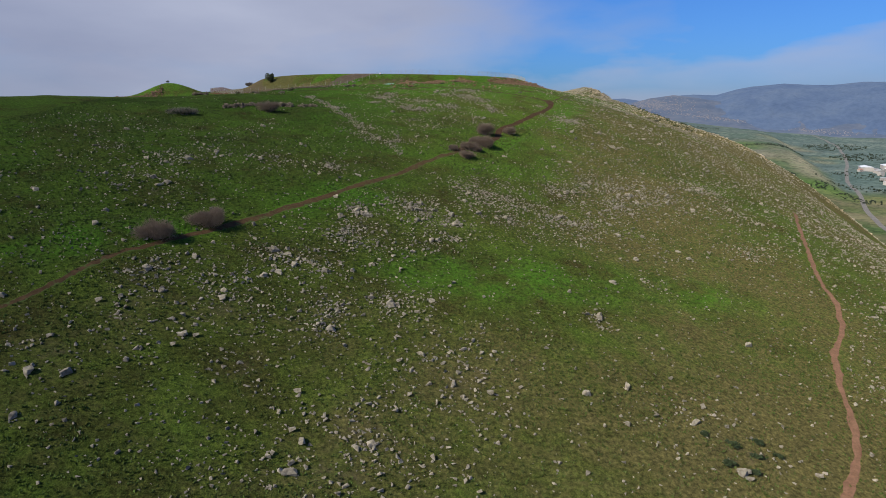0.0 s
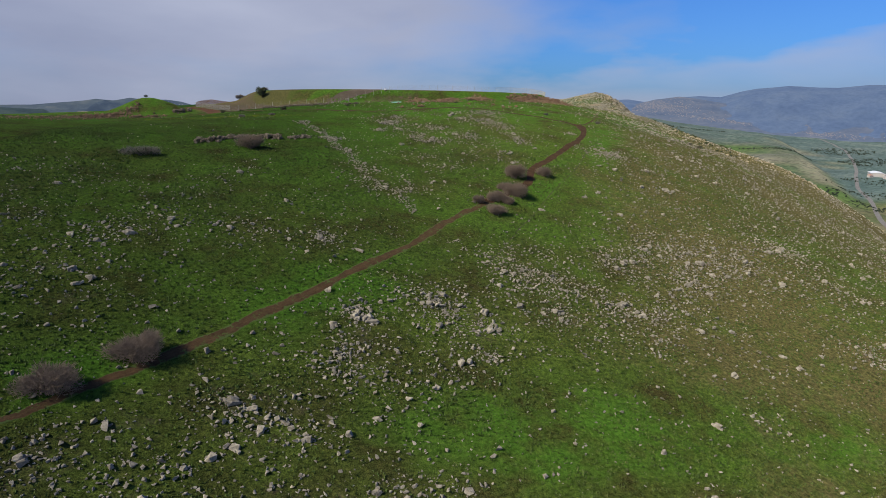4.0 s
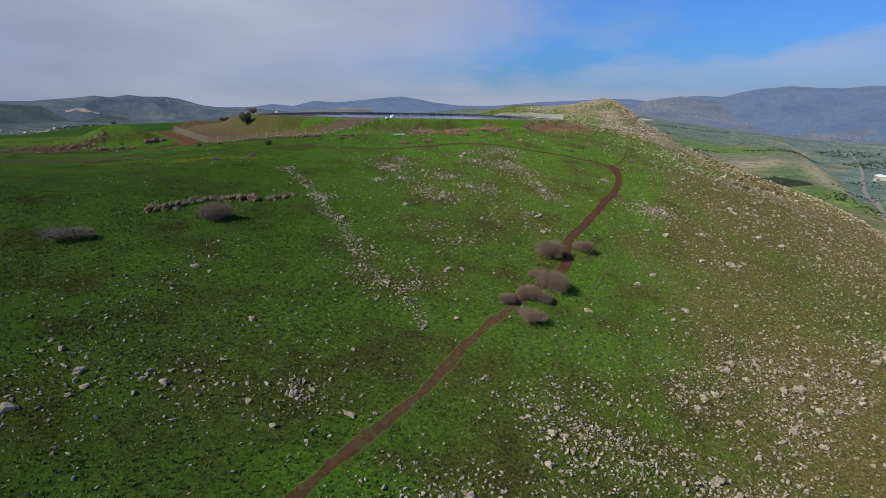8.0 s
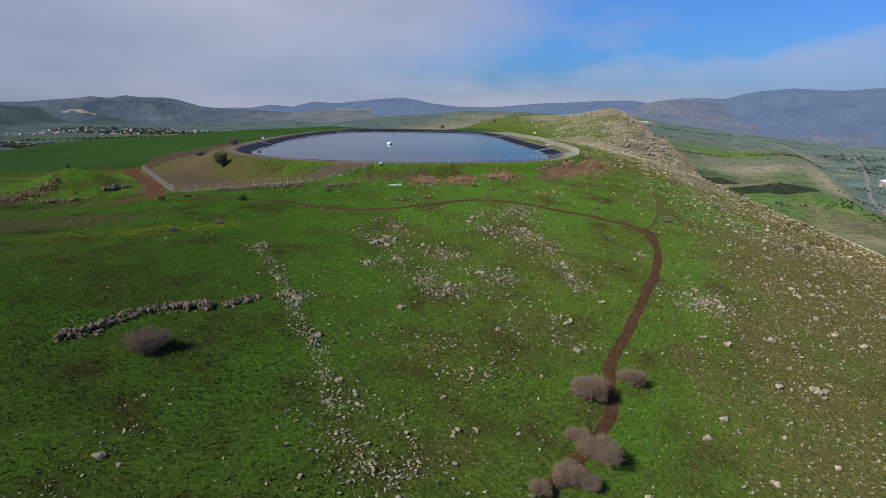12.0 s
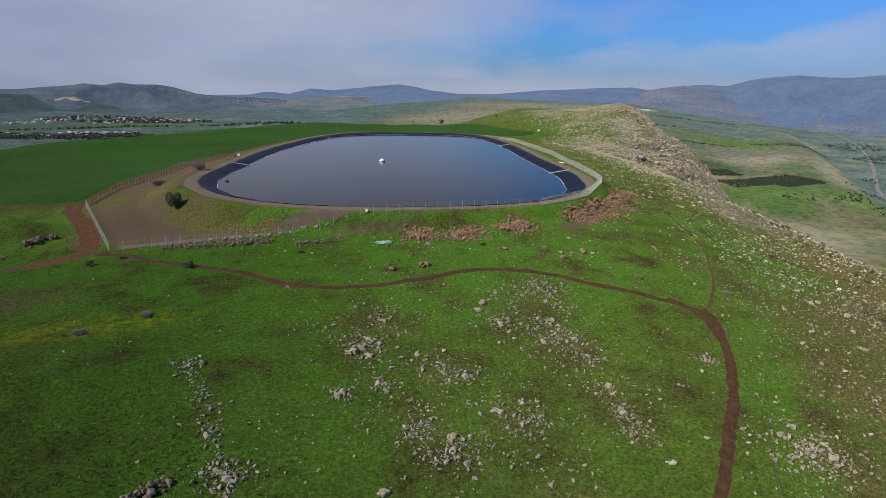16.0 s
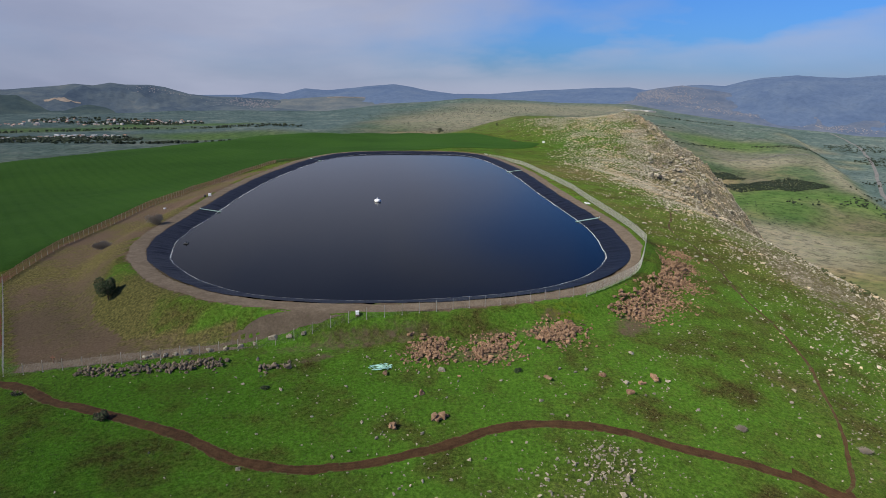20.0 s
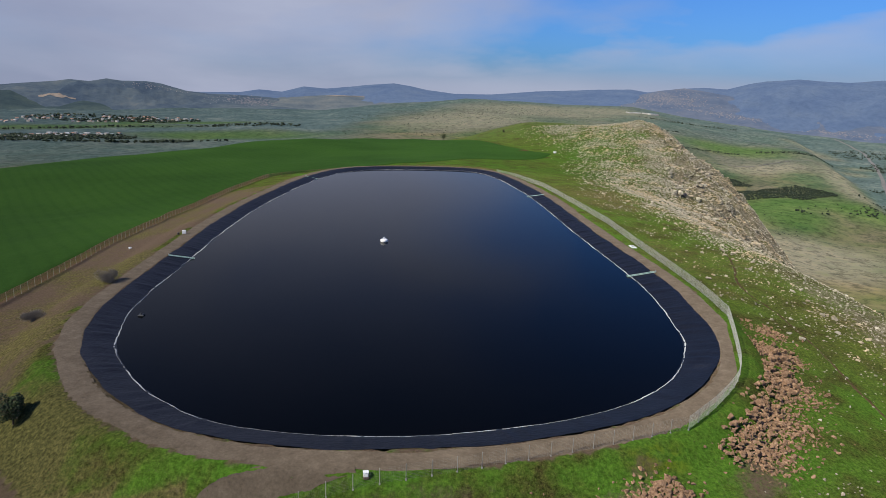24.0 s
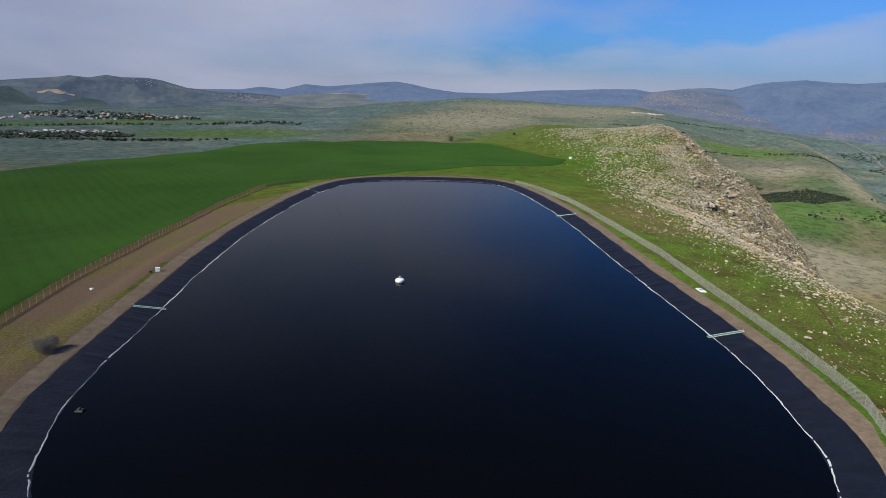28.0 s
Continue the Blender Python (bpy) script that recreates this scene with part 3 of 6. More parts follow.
# stony patches: easting, northing, spread, count
LOWER = ((-9, 83, 7, 402), (-31, 84, 5, 110), (-18, 95, 6, 122), (-31, 73, 4, 60), (-36, 67, 4, 50), (-25, 91, 4, 78), (-14, 94, 7, 122), (-31, 78, 5, 70), (-22, 79, 5, 87), (8, 73, 5, 227),
         (-7, 57, 6, 332), (-4, 62, 5, 157), (13, 79, 3, 52), (29, 90, 2, 59), (-38, 66, 7, 60), (38, 66, 5, 122), (42, 104, 3, 43), (-2, 86, 4, 78), (3, 88, 3, 61), (-17, 70, 2, 24),
         (70, 125, 3, 49), (-60, 137, 5, 80), (-54, 125, 4, 70))
MIDDLE = ((-43, 113, 5, 140), (-38, 107, 4, 105), (-38, 125, 4, 105), (53, 149, 9, 455), (41, 144, 6, 192), (75, 160, 5, 192), (65, 156, 5, 122), (33, 126, 7, 297), (21, 122, 6, 210), (18, 133, 5, 192),
          (10, 117, 6, 192), (4, 120, 5, 175), (-6, 108, 5, 122), (17, 137, 3.5, 192), (45, 155, 4, 122), (63, 146, 5, 157), (33, 123, 4, 122), (9, 112, 4, 122), (-13, 132, 3, 78), (59, 198, 5, 157),
          (-35, 131, 3, 52), (-7, 166, 3, 157), (-3, 159, 3, 192))
UPPER = ((-10, 172, 2.2, 40), (-14, 185, 1.8, 30), (-19, 197, 1.6, 30), (-24, 209, 1.6, 24), (-29, 219, 1.6, 20), (3, 184, 3.8, 104), (7, 178, 2.5, 64), (-5, 233, 4.4, 221), (-5, 226, 3.1, 117), (6, 220, 4.4, 143),
         (22, 237, 5.0, 247), (25, 244, 4.4, 143), (24, 226, 4.4, 169), (28, 213, 3.8, 117), (31, 210, 1.9, 38), (2, 208, 3.1, 117), (7, 203, 3.1, 117), (14, 209, 3.1, 143), (20, 193, 3.8, 117), (4, 164, 5.0, 78),
         (52.5, 207.5, 3.2, 339), (24, 189, 3.8, 64), (18, 241, 3.1, 78))
BRINK = ((57, 194, 4, 110), (82, 223, 6, 140), (59, 184, 5, 110), (79, 206, 6, 130), (42, 190, 3, 45), (75, 224, 5, 100), (48, 278, 3, 34), (53, 282, 2, 22), (60, 269, 2, 24), (62, 267, 2, 22),
         (43, 269, 2, 20), (33, 265, 2, 14), (100, 300, 9, 240), (104, 330, 8, 260), (97, 262, 8, 180), (-2, 254, 2, 10), (-26, 264, 2, 14), (22, 263, 2, 9), (88, 250, 8, 150), (100, 225, 10, 170),
         (70, 292, 4, 40), (95, 350, 6, 150), (90, 180, 10, 160), (84, 470, 6, 120), (90, 500, 7, 150), (98, 530, 7, 150), (78, 420, 4, 60), (108, 560, 6, 110), (74, 356, 3, 60))
# tighter knots of stones: easting, northing, spread
KNOTS_LOW = ((-6.4, 113.4, 3.0), (3.6, 119.4, 3.6), (16.4, 131.5, 4.0), (23.8, 141.4, 3.7), (28.1, 131.8, 4.1), (37.1, 144.6, 3.9), (41.8, 134.0, 4.3), (48.6, 142.0, 3.3), (58.3, 156.8, 4.3), (62.0, 151.5, 2.8), (76.9, 161.3, 3.4), (-9.3, 102.6, 3.2), (-18.2, 93.6, 2.5), (-4.0, 100.7, 3.1), (5.0, 106.0, 3.7), (-11.7, 92.6, 2.5), (78.3, 147.7, 5.8), (70.9, 125.5, 3.1), (-8.5, 83.3, 1.7), (-10.1, 78.6, 2.5), (-0.4, 85.9, 3.1), (-31.5, 84.4, 2.2), (-22.4, 84.6, 3.5))
KNOTS_HIGH = ((16.6, 134.9, 1.7), (22.6, 132.3, 3.1), (44.0, 151.8, 3.5), (50.5, 149.0, 4.0), (49.8, 140.2, 3.8), (76.4, 162.3, 3.6), (58.5, 147.9, 3.1), (32.1, 128.3, 3.5), (2.9, 119.8, 2.3), (5.1, 115.6, 2.5), (9.3, 115.3, 1.2), (21.2, 123.0, 1.4), (9.5, 109.0, 1.2), (-7.3, 105.1, 2.2), (-7.9, 113.3, 1.5), (-13.0, 132.0, 1.6), (-40.0, 124.8, 3.0), (-24.2, 131.9, 4.5), (33.6, 143.8, 2.7), (37.7, 128.8, 2.4))
KNOTS_TOP = ((-4.8, 224.7, 2.5), (21.2, 231.3, 3.6), (6.4, 218.7, 2.4), (15.6, 207.9, 2.2), (28.5, 215.9, 1.5), (29.1, 211.3, 1.4), (27.5, 222.7, 1.9), (5.4, 202.7, 2.4), (1.8, 205.7, 1.4), (-18.6, 198.1, 2.0), (51.9, 206.1, 3.0), (25.7, 246.7, 3.1), (25.5, 228.4, 2.7), (47.6, 225.8, 1.2), (-2.1, 216.2, 2.0), (-7.9, 213.5, 1.4), (15.5, 232.7, 1.8), (29.9, 207.2, 1.9))
D = np.hypot(X, Y - 250)
G = rim_gap(X, Y)


def patch(x0, y0, rx, ry, turn=0.0):
    c, s = math.cos(radians(turn)), math.sin(radians(turn))
    u, v = ((X - x0) * c + (Y - y0) * s) / rx, (-(X - x0) * s + (Y - y0) * c) / ry
    return np.exp(-((u * u + v * v) ** 2))


slope = np.hypot(*np.gradient(Zg, gx, gy))
wide = bumps(X, Y, 60, 31, 4)
lush = 0.35 + 0.5 * wide + 0.5 * smooth(190, 260, Y) * smooth(640, 600, Y)
for p in ((16, 98, 26, 9, 12), (46, 104, 16, 7, 5), (31, 178, 4.5, 30, -28), (58, 225, 7, 40, -18), (20, 265, 40, 10, 0), (-10, 118, 8, 18, -40),
          (72, 300, 6, 26, 5), (70, 400, 6, 60, 0), (-40, 90, 20, 5, 35), (35, 290, 14, 5, 40)):
    lush = np.maximum(lush, 1.0 * patch(*p))
east = X - np.interp(Y, (60, 120, 150, 190, 235, 300), (10, 22, 30, 42, 56, 64))     # beyond the old field line
dry = 0.13 + 0.34 * bumps(X, Y, 30, 32, 4) + 0.34 * smooth(-8, 26, east + 6 * bumps(X, Y, 20, 36, 3)) * smooth(330, 220, Y) + 0.28 * smooth(-18, 12, X) * smooth(92, 66, Y)
dry = dry + 0.5 * smooth(-40, 20, X - brow(Y)) * smooth(180, 300, Y)
dry = dry - 0.35 * np.maximum(patch(16, 98, 26, 9, 12), patch(46, 104, 16, 7, 5))
stony = 0.0 * X
for x, y, r, c in LOWER + MIDDLE + UPPER + BRINK:
    stony = np.maximum(stony, min(1.0, c / (r * r * 2.2)) * np.exp(-((X - x) ** 2 + (Y - y) ** 2) / (2.2 * r * r)))
for x, y, r in KNOTS_LOW + KNOTS_HIGH + KNOTS_TOP:
    stony = np.maximum(stony, 0.8 * np.exp(-((X - x) ** 2 + (Y - y) ** 2) / (1.6 * r * r)))
dry = dry + 0.18 * stony
lush = lush - 0.6 * stony
soil = 0.42 * stony
YARD = [(-61, 276), (-88, 321), (-90, 350), (-90.5, 386), (-90.5, 426), (-88, 540), (-50, 575), (-56, 430), (-56, 380), (-59, 342), (-61, 318), (-60.5, 306), (-56, 293), (-47, 284.5), (-36, 282.3), (-26, 281), (-26, 278), (-48, 277)]
in_yard = inside(YARD, X, Y) & (G > 5.2)
soil = np.where(in_yard, 0.58 + 0.42 * bumps(X, Y, 17, 33, 4), soil)
dry = np.where(in_yard, 0.8, dry)
lush = np.where((X < -52) & (Y > 312) & (Y < 600), 0.12, lush)
soil = np.maximum(soil, 0.55 * patch(-8, 276.5, 20, 2.5, 6) * (G > 5))
for p in ((12, 271, 9, 2.5, 0), (-14, 272, 6, 1.5, 20), (24, 278, 6, 3, 0), (41, 283, 8, 4, 45), (-78, 268, 10, 3.5, 25), (-72, 283, 4, 10, 30), (-112, 268, 18, 5, 8), (-95, 246, 30, 3, 5), (-75, 238, 14, 3, 8)):
    soil = np.maximum(soil, 0.62 * patch(*p))
soil = np.where((G > -2) & (G < np.where((X > 24) & (Y < 345), 1.8, DECK + 0.3)), 0.7, soil)
far = smooth(620, 900, D)
bb = X - brow(Y)
edge_w = np.interp(Y, (260, 340, 480, 640, 780, 900), (-34, -46, -56, -60, -80, -100))     # where turf gives way to rock
rocky = 0.15 * smooth(0.5, 1.0, slope) + (0.56 + 0.14 * bumps(X, Y, 26, 34, 3)) * smooth(-14, 16, bb - edge_w) * smooth(250, 330, Y) * smooth(1010, 930, Y) * smooth(180, 110, bb) * (1 - 0.26 * smooth(-22, -45, bb) * smooth(600, 680, Y))
dry = dry + 0.7 * patch(-88, 242, 36, 12, 6) + 0.15 * patch(-97, 288, 16, 8, 10) + 0.6 * patch(-40, 292, 26, 14, 0) + 0.4 * patch(-70, 305, 14, 28, 20)
lush = lush - 0.7 * patch(-38, 293, 26, 14, 0)
front = smooth(228, 255, Y) * smooth(296, 288, Y) * smooth(62, 50, X) * smooth(-50, -38, X)
flank = smooth(60, 68, X) * smooth(300, 330, Y) * smooth(640, 600, Y)
dry, lush = dry + 0.22 * flank, lush - 0.5 * flank
dry, lush = dry - 0.4 * front, lush + 0.35 * front
for p in ((4, 274.5, 6, 2, 20), (14, 277, 5, 1.8, 20), (26, 283, 4, 1.8, 35), (-70, 272, 9, 4, 20)):
    soil = np.maximum(soil, 0.6 * patch(*p))
flower = np.maximum(np.maximum(patch(-47, 231, 15, 4.5, 15), 0.6 * patch(-66, 226, 14, 4, 8)), 0.6 * patch(28, 284, 5, 2, 20))
# amount of painted haze tone: by distance, western valley, and the dark highway plain
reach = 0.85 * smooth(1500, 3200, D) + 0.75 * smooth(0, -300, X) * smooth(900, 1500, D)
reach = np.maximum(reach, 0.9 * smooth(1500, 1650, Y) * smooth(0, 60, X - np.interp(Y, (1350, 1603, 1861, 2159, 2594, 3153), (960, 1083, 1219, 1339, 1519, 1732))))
meadow, tan = 0 * X, 0 * X
for p in ((880, 1610, 150, 90, 20), (1020, 1560, 90, 110, 25), (1160, 2400, 200, 170, -20), (800, 1530, 130, 110, 0), (1150, 2360, 160, 70, 10), (-1100, 2500, 500, 120, 0), (-500, 2200, 300, 160, 0), (-800, 2700, 420, 120, 0), (1450, 3650, 260, 60, 0)):
    meadow = np.maximum(meadow, patch(*p))
for p in ((660, 1230, 190, 150, 20), (420, 900, 120, 260, -15), (1060, 2050, 170, 60, 10), (1210, 1900, 45, 330, -24), (1480, 2240, 70, 40, 10), (1560, 2330, 60, 40, 10), (250, 2700, 300, 420, -10), (600, 3100, 420, 420, -20), (950, 3250, 260, 300, -20), (1560, 2600, 60, 120, 20)):
    tan = np.maximum(tan, 0.85 * patch(*p))
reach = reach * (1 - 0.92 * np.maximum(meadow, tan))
# colour darkening: west for the view's dim left side, then north turf and bank
herb = np.clip(smooth(40, -45, X) * smooth(290, 262, Y) * (0.85 + 0.5 * wide), 0, 1)
herb = np.maximum(herb, (0.55 + 0.3 * wide) * smooth(590, 660, Y) * smooth(1100, 1000, Y))
herb = np.maximum(herb, 0.6 * patch(-52, 300, 26, 18, 0))
herb = np.clip(herb, 0, 1)
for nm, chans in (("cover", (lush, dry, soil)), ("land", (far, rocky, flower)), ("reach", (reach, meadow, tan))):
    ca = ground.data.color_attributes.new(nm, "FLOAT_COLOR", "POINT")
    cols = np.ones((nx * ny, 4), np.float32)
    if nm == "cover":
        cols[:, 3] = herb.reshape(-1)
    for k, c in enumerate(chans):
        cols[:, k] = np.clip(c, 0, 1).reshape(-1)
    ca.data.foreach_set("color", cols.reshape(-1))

GRAVEL_IN = [(-61, 276.3), (-45, 276.6), (-30, 278.0), (-18, 279.8), (-9, 281.5)]
# far ranges, one behind another: crest by bearing (degrees) and height
def ridge(label, crest, near_r, far_r, mat, seed, rough=0.16):
    """A range seen from afar: a sheet that climbs from the plain at near_r to its crest at far_r and falls off behind."""
    b_, z_ = np.array(crest, float).T
    a = np.radians(np.arange(b_[0], b_[-1] + 0.01, 0.12))
    top = np.interp(np.degrees(a), b_, z_)
    u = np.array([0, 0.08, 0.16, 0.25, 0.34, 0.43, 0.52, 0.61, 0.70, 0.79, 0.87, 0.94, 1.0, 0.97, 0.6])
    r = np.array([near_r + (far_r - near_r) * k / 12 for k in range(13)] + [far_r + 25, far_r + 90])
    A, R = np.meshgrid(a, r, indexing="ij")
    x, y = np.sin(A) * R, 250 + np.cos(A) * R
    foot = terrain(x, y)[:, :1] - 6
    rise = np.maximum(top[:, None] - foot, 2)
    side = np.sin(np.pi * np.clip(u, 0, 1))[None]
    z = foot + rise * u + rise * rough * side * (1.6 * bumps(x, y, 230, seed, 5, 0.55) - np.abs(bumps(x, y, 130, seed + 1, 4, 0.55)) * 1.7 + 0.5) + bumps(x, y, 45, seed + 2, 3) * 1.5 * (u > 0.9)
    ob = mesh_of("backdrop", np.stack([x, y, z], -1).reshape(-1, 3), grid_faces(len(a), len(r)), mat, smooth_faces=True)
    tagged(ob, label, "mountains", kind="structure")
    return a, r, z


BLUE = [(-75, 10), (-36, 0), (-16, -5), (-12.9, 1), (-11.3, 23), (-9.5, 13), (-7.7, 51), (-5.8, 42), (-4, 58), (-2.1, 78), (-0.2, 91), (1.3, 76), (2.7, 54), (5, 35), (8.1, 38), (11.9, 68), (14.2, 78),
        (17, 92), (19.7, 99), (21, 85), (23.5, 112), (25.3, 124), (27, 117), (28.5, 152), (29.7, 171), (32, 186), (33.8, 176), (35.3, 172), (37.2, 188), (48, 170), (75, 60)]
MASSIF = [(-62, -60), (-45, -10), (-36, 0), (-29.5, 11), (-27.9, 23), (-26, 37), (-25.1, 48), (-23.8, 40), (-22.6, 58), (-21.6, 49), (-19.9, 51), (-18.7, 39), (-17, 5), (-15.3, -7), (-13.6, -9), (-12.3, -12), (-10.5, -18), (-8.7, -34), (-6.8, -70)]
SPUR = [(-60, -30), (-34, 2), (-29.6, -11), (-28.9, -10), (-28.1, -39), (-26.9, -70), (-25.9, -72), (-24.3, -50), (-23.2, -62), (-22, -88)]
PLATEAU = [(-13, -60), (-11, -28), (-9.6, -18), (-5.4, 5), (-2.1, 5), (1.5, -6), (3.2, -14), (6, -40)]
TOWN_HILL = [(8, -20), (13, 8), (16, 24), (18.5, 34), (20.2, 60), (21.9, 92), (23.8, 112), (25.3, 98), (27.1, 76), (28.7, 58), (31, 40), (36, 22), (44, -20)]
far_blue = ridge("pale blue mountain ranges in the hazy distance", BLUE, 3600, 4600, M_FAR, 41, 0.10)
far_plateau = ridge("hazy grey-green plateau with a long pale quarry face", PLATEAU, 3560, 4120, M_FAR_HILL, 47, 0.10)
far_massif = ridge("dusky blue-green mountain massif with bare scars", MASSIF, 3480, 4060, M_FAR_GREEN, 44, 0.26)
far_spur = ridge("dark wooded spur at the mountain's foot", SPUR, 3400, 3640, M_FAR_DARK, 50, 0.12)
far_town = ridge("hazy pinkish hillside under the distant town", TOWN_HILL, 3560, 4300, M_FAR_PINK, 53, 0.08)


def on_ridge(sheet, bearing, dist):
    """Height of a far sheet at a bearing and distance."""
    a, r, z = sheet
    i = int(np.clip(round((radians(bearing) - a[0]) / (a[1] - a[0])), 0, len(a) - 1))
    return float(np.interp(dist, r, z[i]))


# bare faces cut into the far hills: crooked patches of earth just proud of the slope
def scar(label, sheet, b0, b1, d0, d1, mat, seed):
    a, d = np.linspace(b0, b1, 26), np.linspace(0, 1, 7)
    w = np.sin(np.pi * np.linspace(0.04, 0.96, 26)) ** 0.5
    mid = (d0 + d1) / 2 + bumps(a * 40, 0 * a, 22, seed, 3) * (d1 - d0) * 0.35
    pts_ = []
    for i in range(26):
        for v_ in d:
            q = mid[i] + (v_ - 0.5) * (d1 - d0) * w[i] * (0.75 + 0.5 * float(bumps(np.array([a[i] * 40]), np.array([3.0]), 9, seed + 1, 2)[0]))
            pts_.append((math.sin(radians(a[i])) * q, 250 + math.cos(radians(a[i])) * q, on_ridge(sheet, a[i], q) + 3.2))
    ob = mesh_of("backdrop", pts_, grid_faces(26, 7), mat, smooth_faces=True)
    tagged(ob, label, "quarry", kind="structure")


scar("long pale quarry face along the plateau's rim", far_plateau, -5.9, 1.9, 4030, 4085, M_SCAR, 60)
scar("pale orange quarry cut in the mountain's foot", far_massif, -27.2, -24.8, 3650, 3705, M_SCAR, 62)
# ---------------------------------------------------------------- reservoir


def strip(name, line, left, right, material, lift=0.05, across=5, closed=False, ragged=0.0, crown=0.0, seed=1, parent=None):
    """A band laid on the ground along a plan line, from left to right of it."""
    n = sideways(line, closed)
    u = np.linspace(0, 1, across)
    s = np.arange(len(line)) * 1.0
    lo, hi = left + ragged * bumps(s, 0 * s, 4, seed, 3), right + ragged * bumps(s, 0 * s + 50, 4, seed + 1, 3)
    off = lo[:, None] * (1 - u) + hi[:, None] * u
    px, py = line[:, :1] + n[:, :1] * off, line[:, 1:2] + n[:, 1:2] * off
    off = off + 0.45 * ragged * np.stack([bumps(s, 0 * s + 20 * k, 1.4, seed + 5, 2) for k in (0, 1)], 1)[:, (np.arange(across) >= across // 2).astype(int)]
    px, py = line[:, :1] + n[:, :1] * off, line[:, 1:2] + n[:, 1:2] * off
    pz = height(px, py) + lift + crown * np.sin(np.pi * u)[None] - 0.10 * (np.abs(u - 0.5) > 0.49)[None]
    ob = mesh_of(name, np.stack([px, py, pz], -1).reshape(-1, 3), grid_faces(len(line), across, closed), material, parent, True)
    side = ob.data.attributes.new("aside", "FLOAT", "POINT")       # 0 along the middle, 1 at either edge
    side.data.foreach_set("value", np.repeat(np.abs(u * 2 - 1)[None], len(line), 0).astype(np.float32).reshape(-1))
    return ob


water = mesh_of("water", [(x, y, 0.0) for x, y in shore + shore_n * 2.2], [tuple(range(len(shore)))[::-1]], M_WATER)
water.data.flip_normals() if water.data.polygons[0].normal.z < 0 else None
tagged(water, "dark still water of an irrigation reservoir reflecting the sky", "water", kind="structure")

line = curve_through(SHORE, closed=True, step=0.55)
ln = sideways(line, True)
s = np.arange(len(line)) * 0.55
v = np.linspace(0, 1, 9)
wid = 5.35 + 0.3 * np.clip(line[:, :1] / 45, -1, 1)
off = -2.2 + v[None] * (wid + 2.2)
fold = (np.abs(bumps(s, 0 * s, 1.3, 51, 2)) ** 2)[:, None] * np.sin(np.pi * v)[None] * 0.42 + 0.05 * bumps(s[:, None] + 0 * v, v[None] * 6 + 0 * s[:, None], 1.5, 52, 2)
lip = bumps(s, 0 * s, 7, 53, 3) * 0.5
lx, ly = line[:, :1] + ln[:, :1] * (off + v[None] ** 4 * lip[:, None]), line[:, 1:2] + ln[:, 1:2] * (off + v[None] ** 4 * lip[:, None])
lz = np.minimum((off / (wid - 0.35)) * RIM_Z * 1.02, RIM_Z + 0.06) + fold * smooth(-0.2, 1.0, off)
liner = mesh_of("liner", np.stack([lx, ly, lz], -1).reshape(-1, 3), grid_faces(len(line), 9, True), M_LINER, smooth_faces=True)
tagged(liner, "black wrinkled plastic liner sheet round the reservoir's bank", "pond liner", kind="structure")

CORNER = [(34, 289.2), (41, 295.5), (49.3, 305.1), (55.2, 317.2), (63, 335.8)]     # the fence round the eastern corner
deck_line = curve_through([tuple(p) for p in rim[::8]], True, 1.5)
deck_w = np.where(deck_line[:, 0] > 24, np.clip(gap_to(curve_through(CORNER, step=1.0), deck_line[:, 0], deck_line[:, 1]) - 0.3, 1.8, DECK), DECK)
deck = strip("gravel_road", deck_line, 0.3, deck_w, M_GRAVEL, 0.05, 7, True, 0.4)
tagged(deck, "grey-brown gravel service road round the reservoir", "road", kind="structure")

inner = strip("gravel_road", curve_through(GRAVEL_IN, step=1.0), -2.2, 1.6, M_GRAVEL, 0.06, 5, False, 0.3, 0, 57)
tagged(inner, "grey gravel lane inside the front fence", "road", kind="structure")

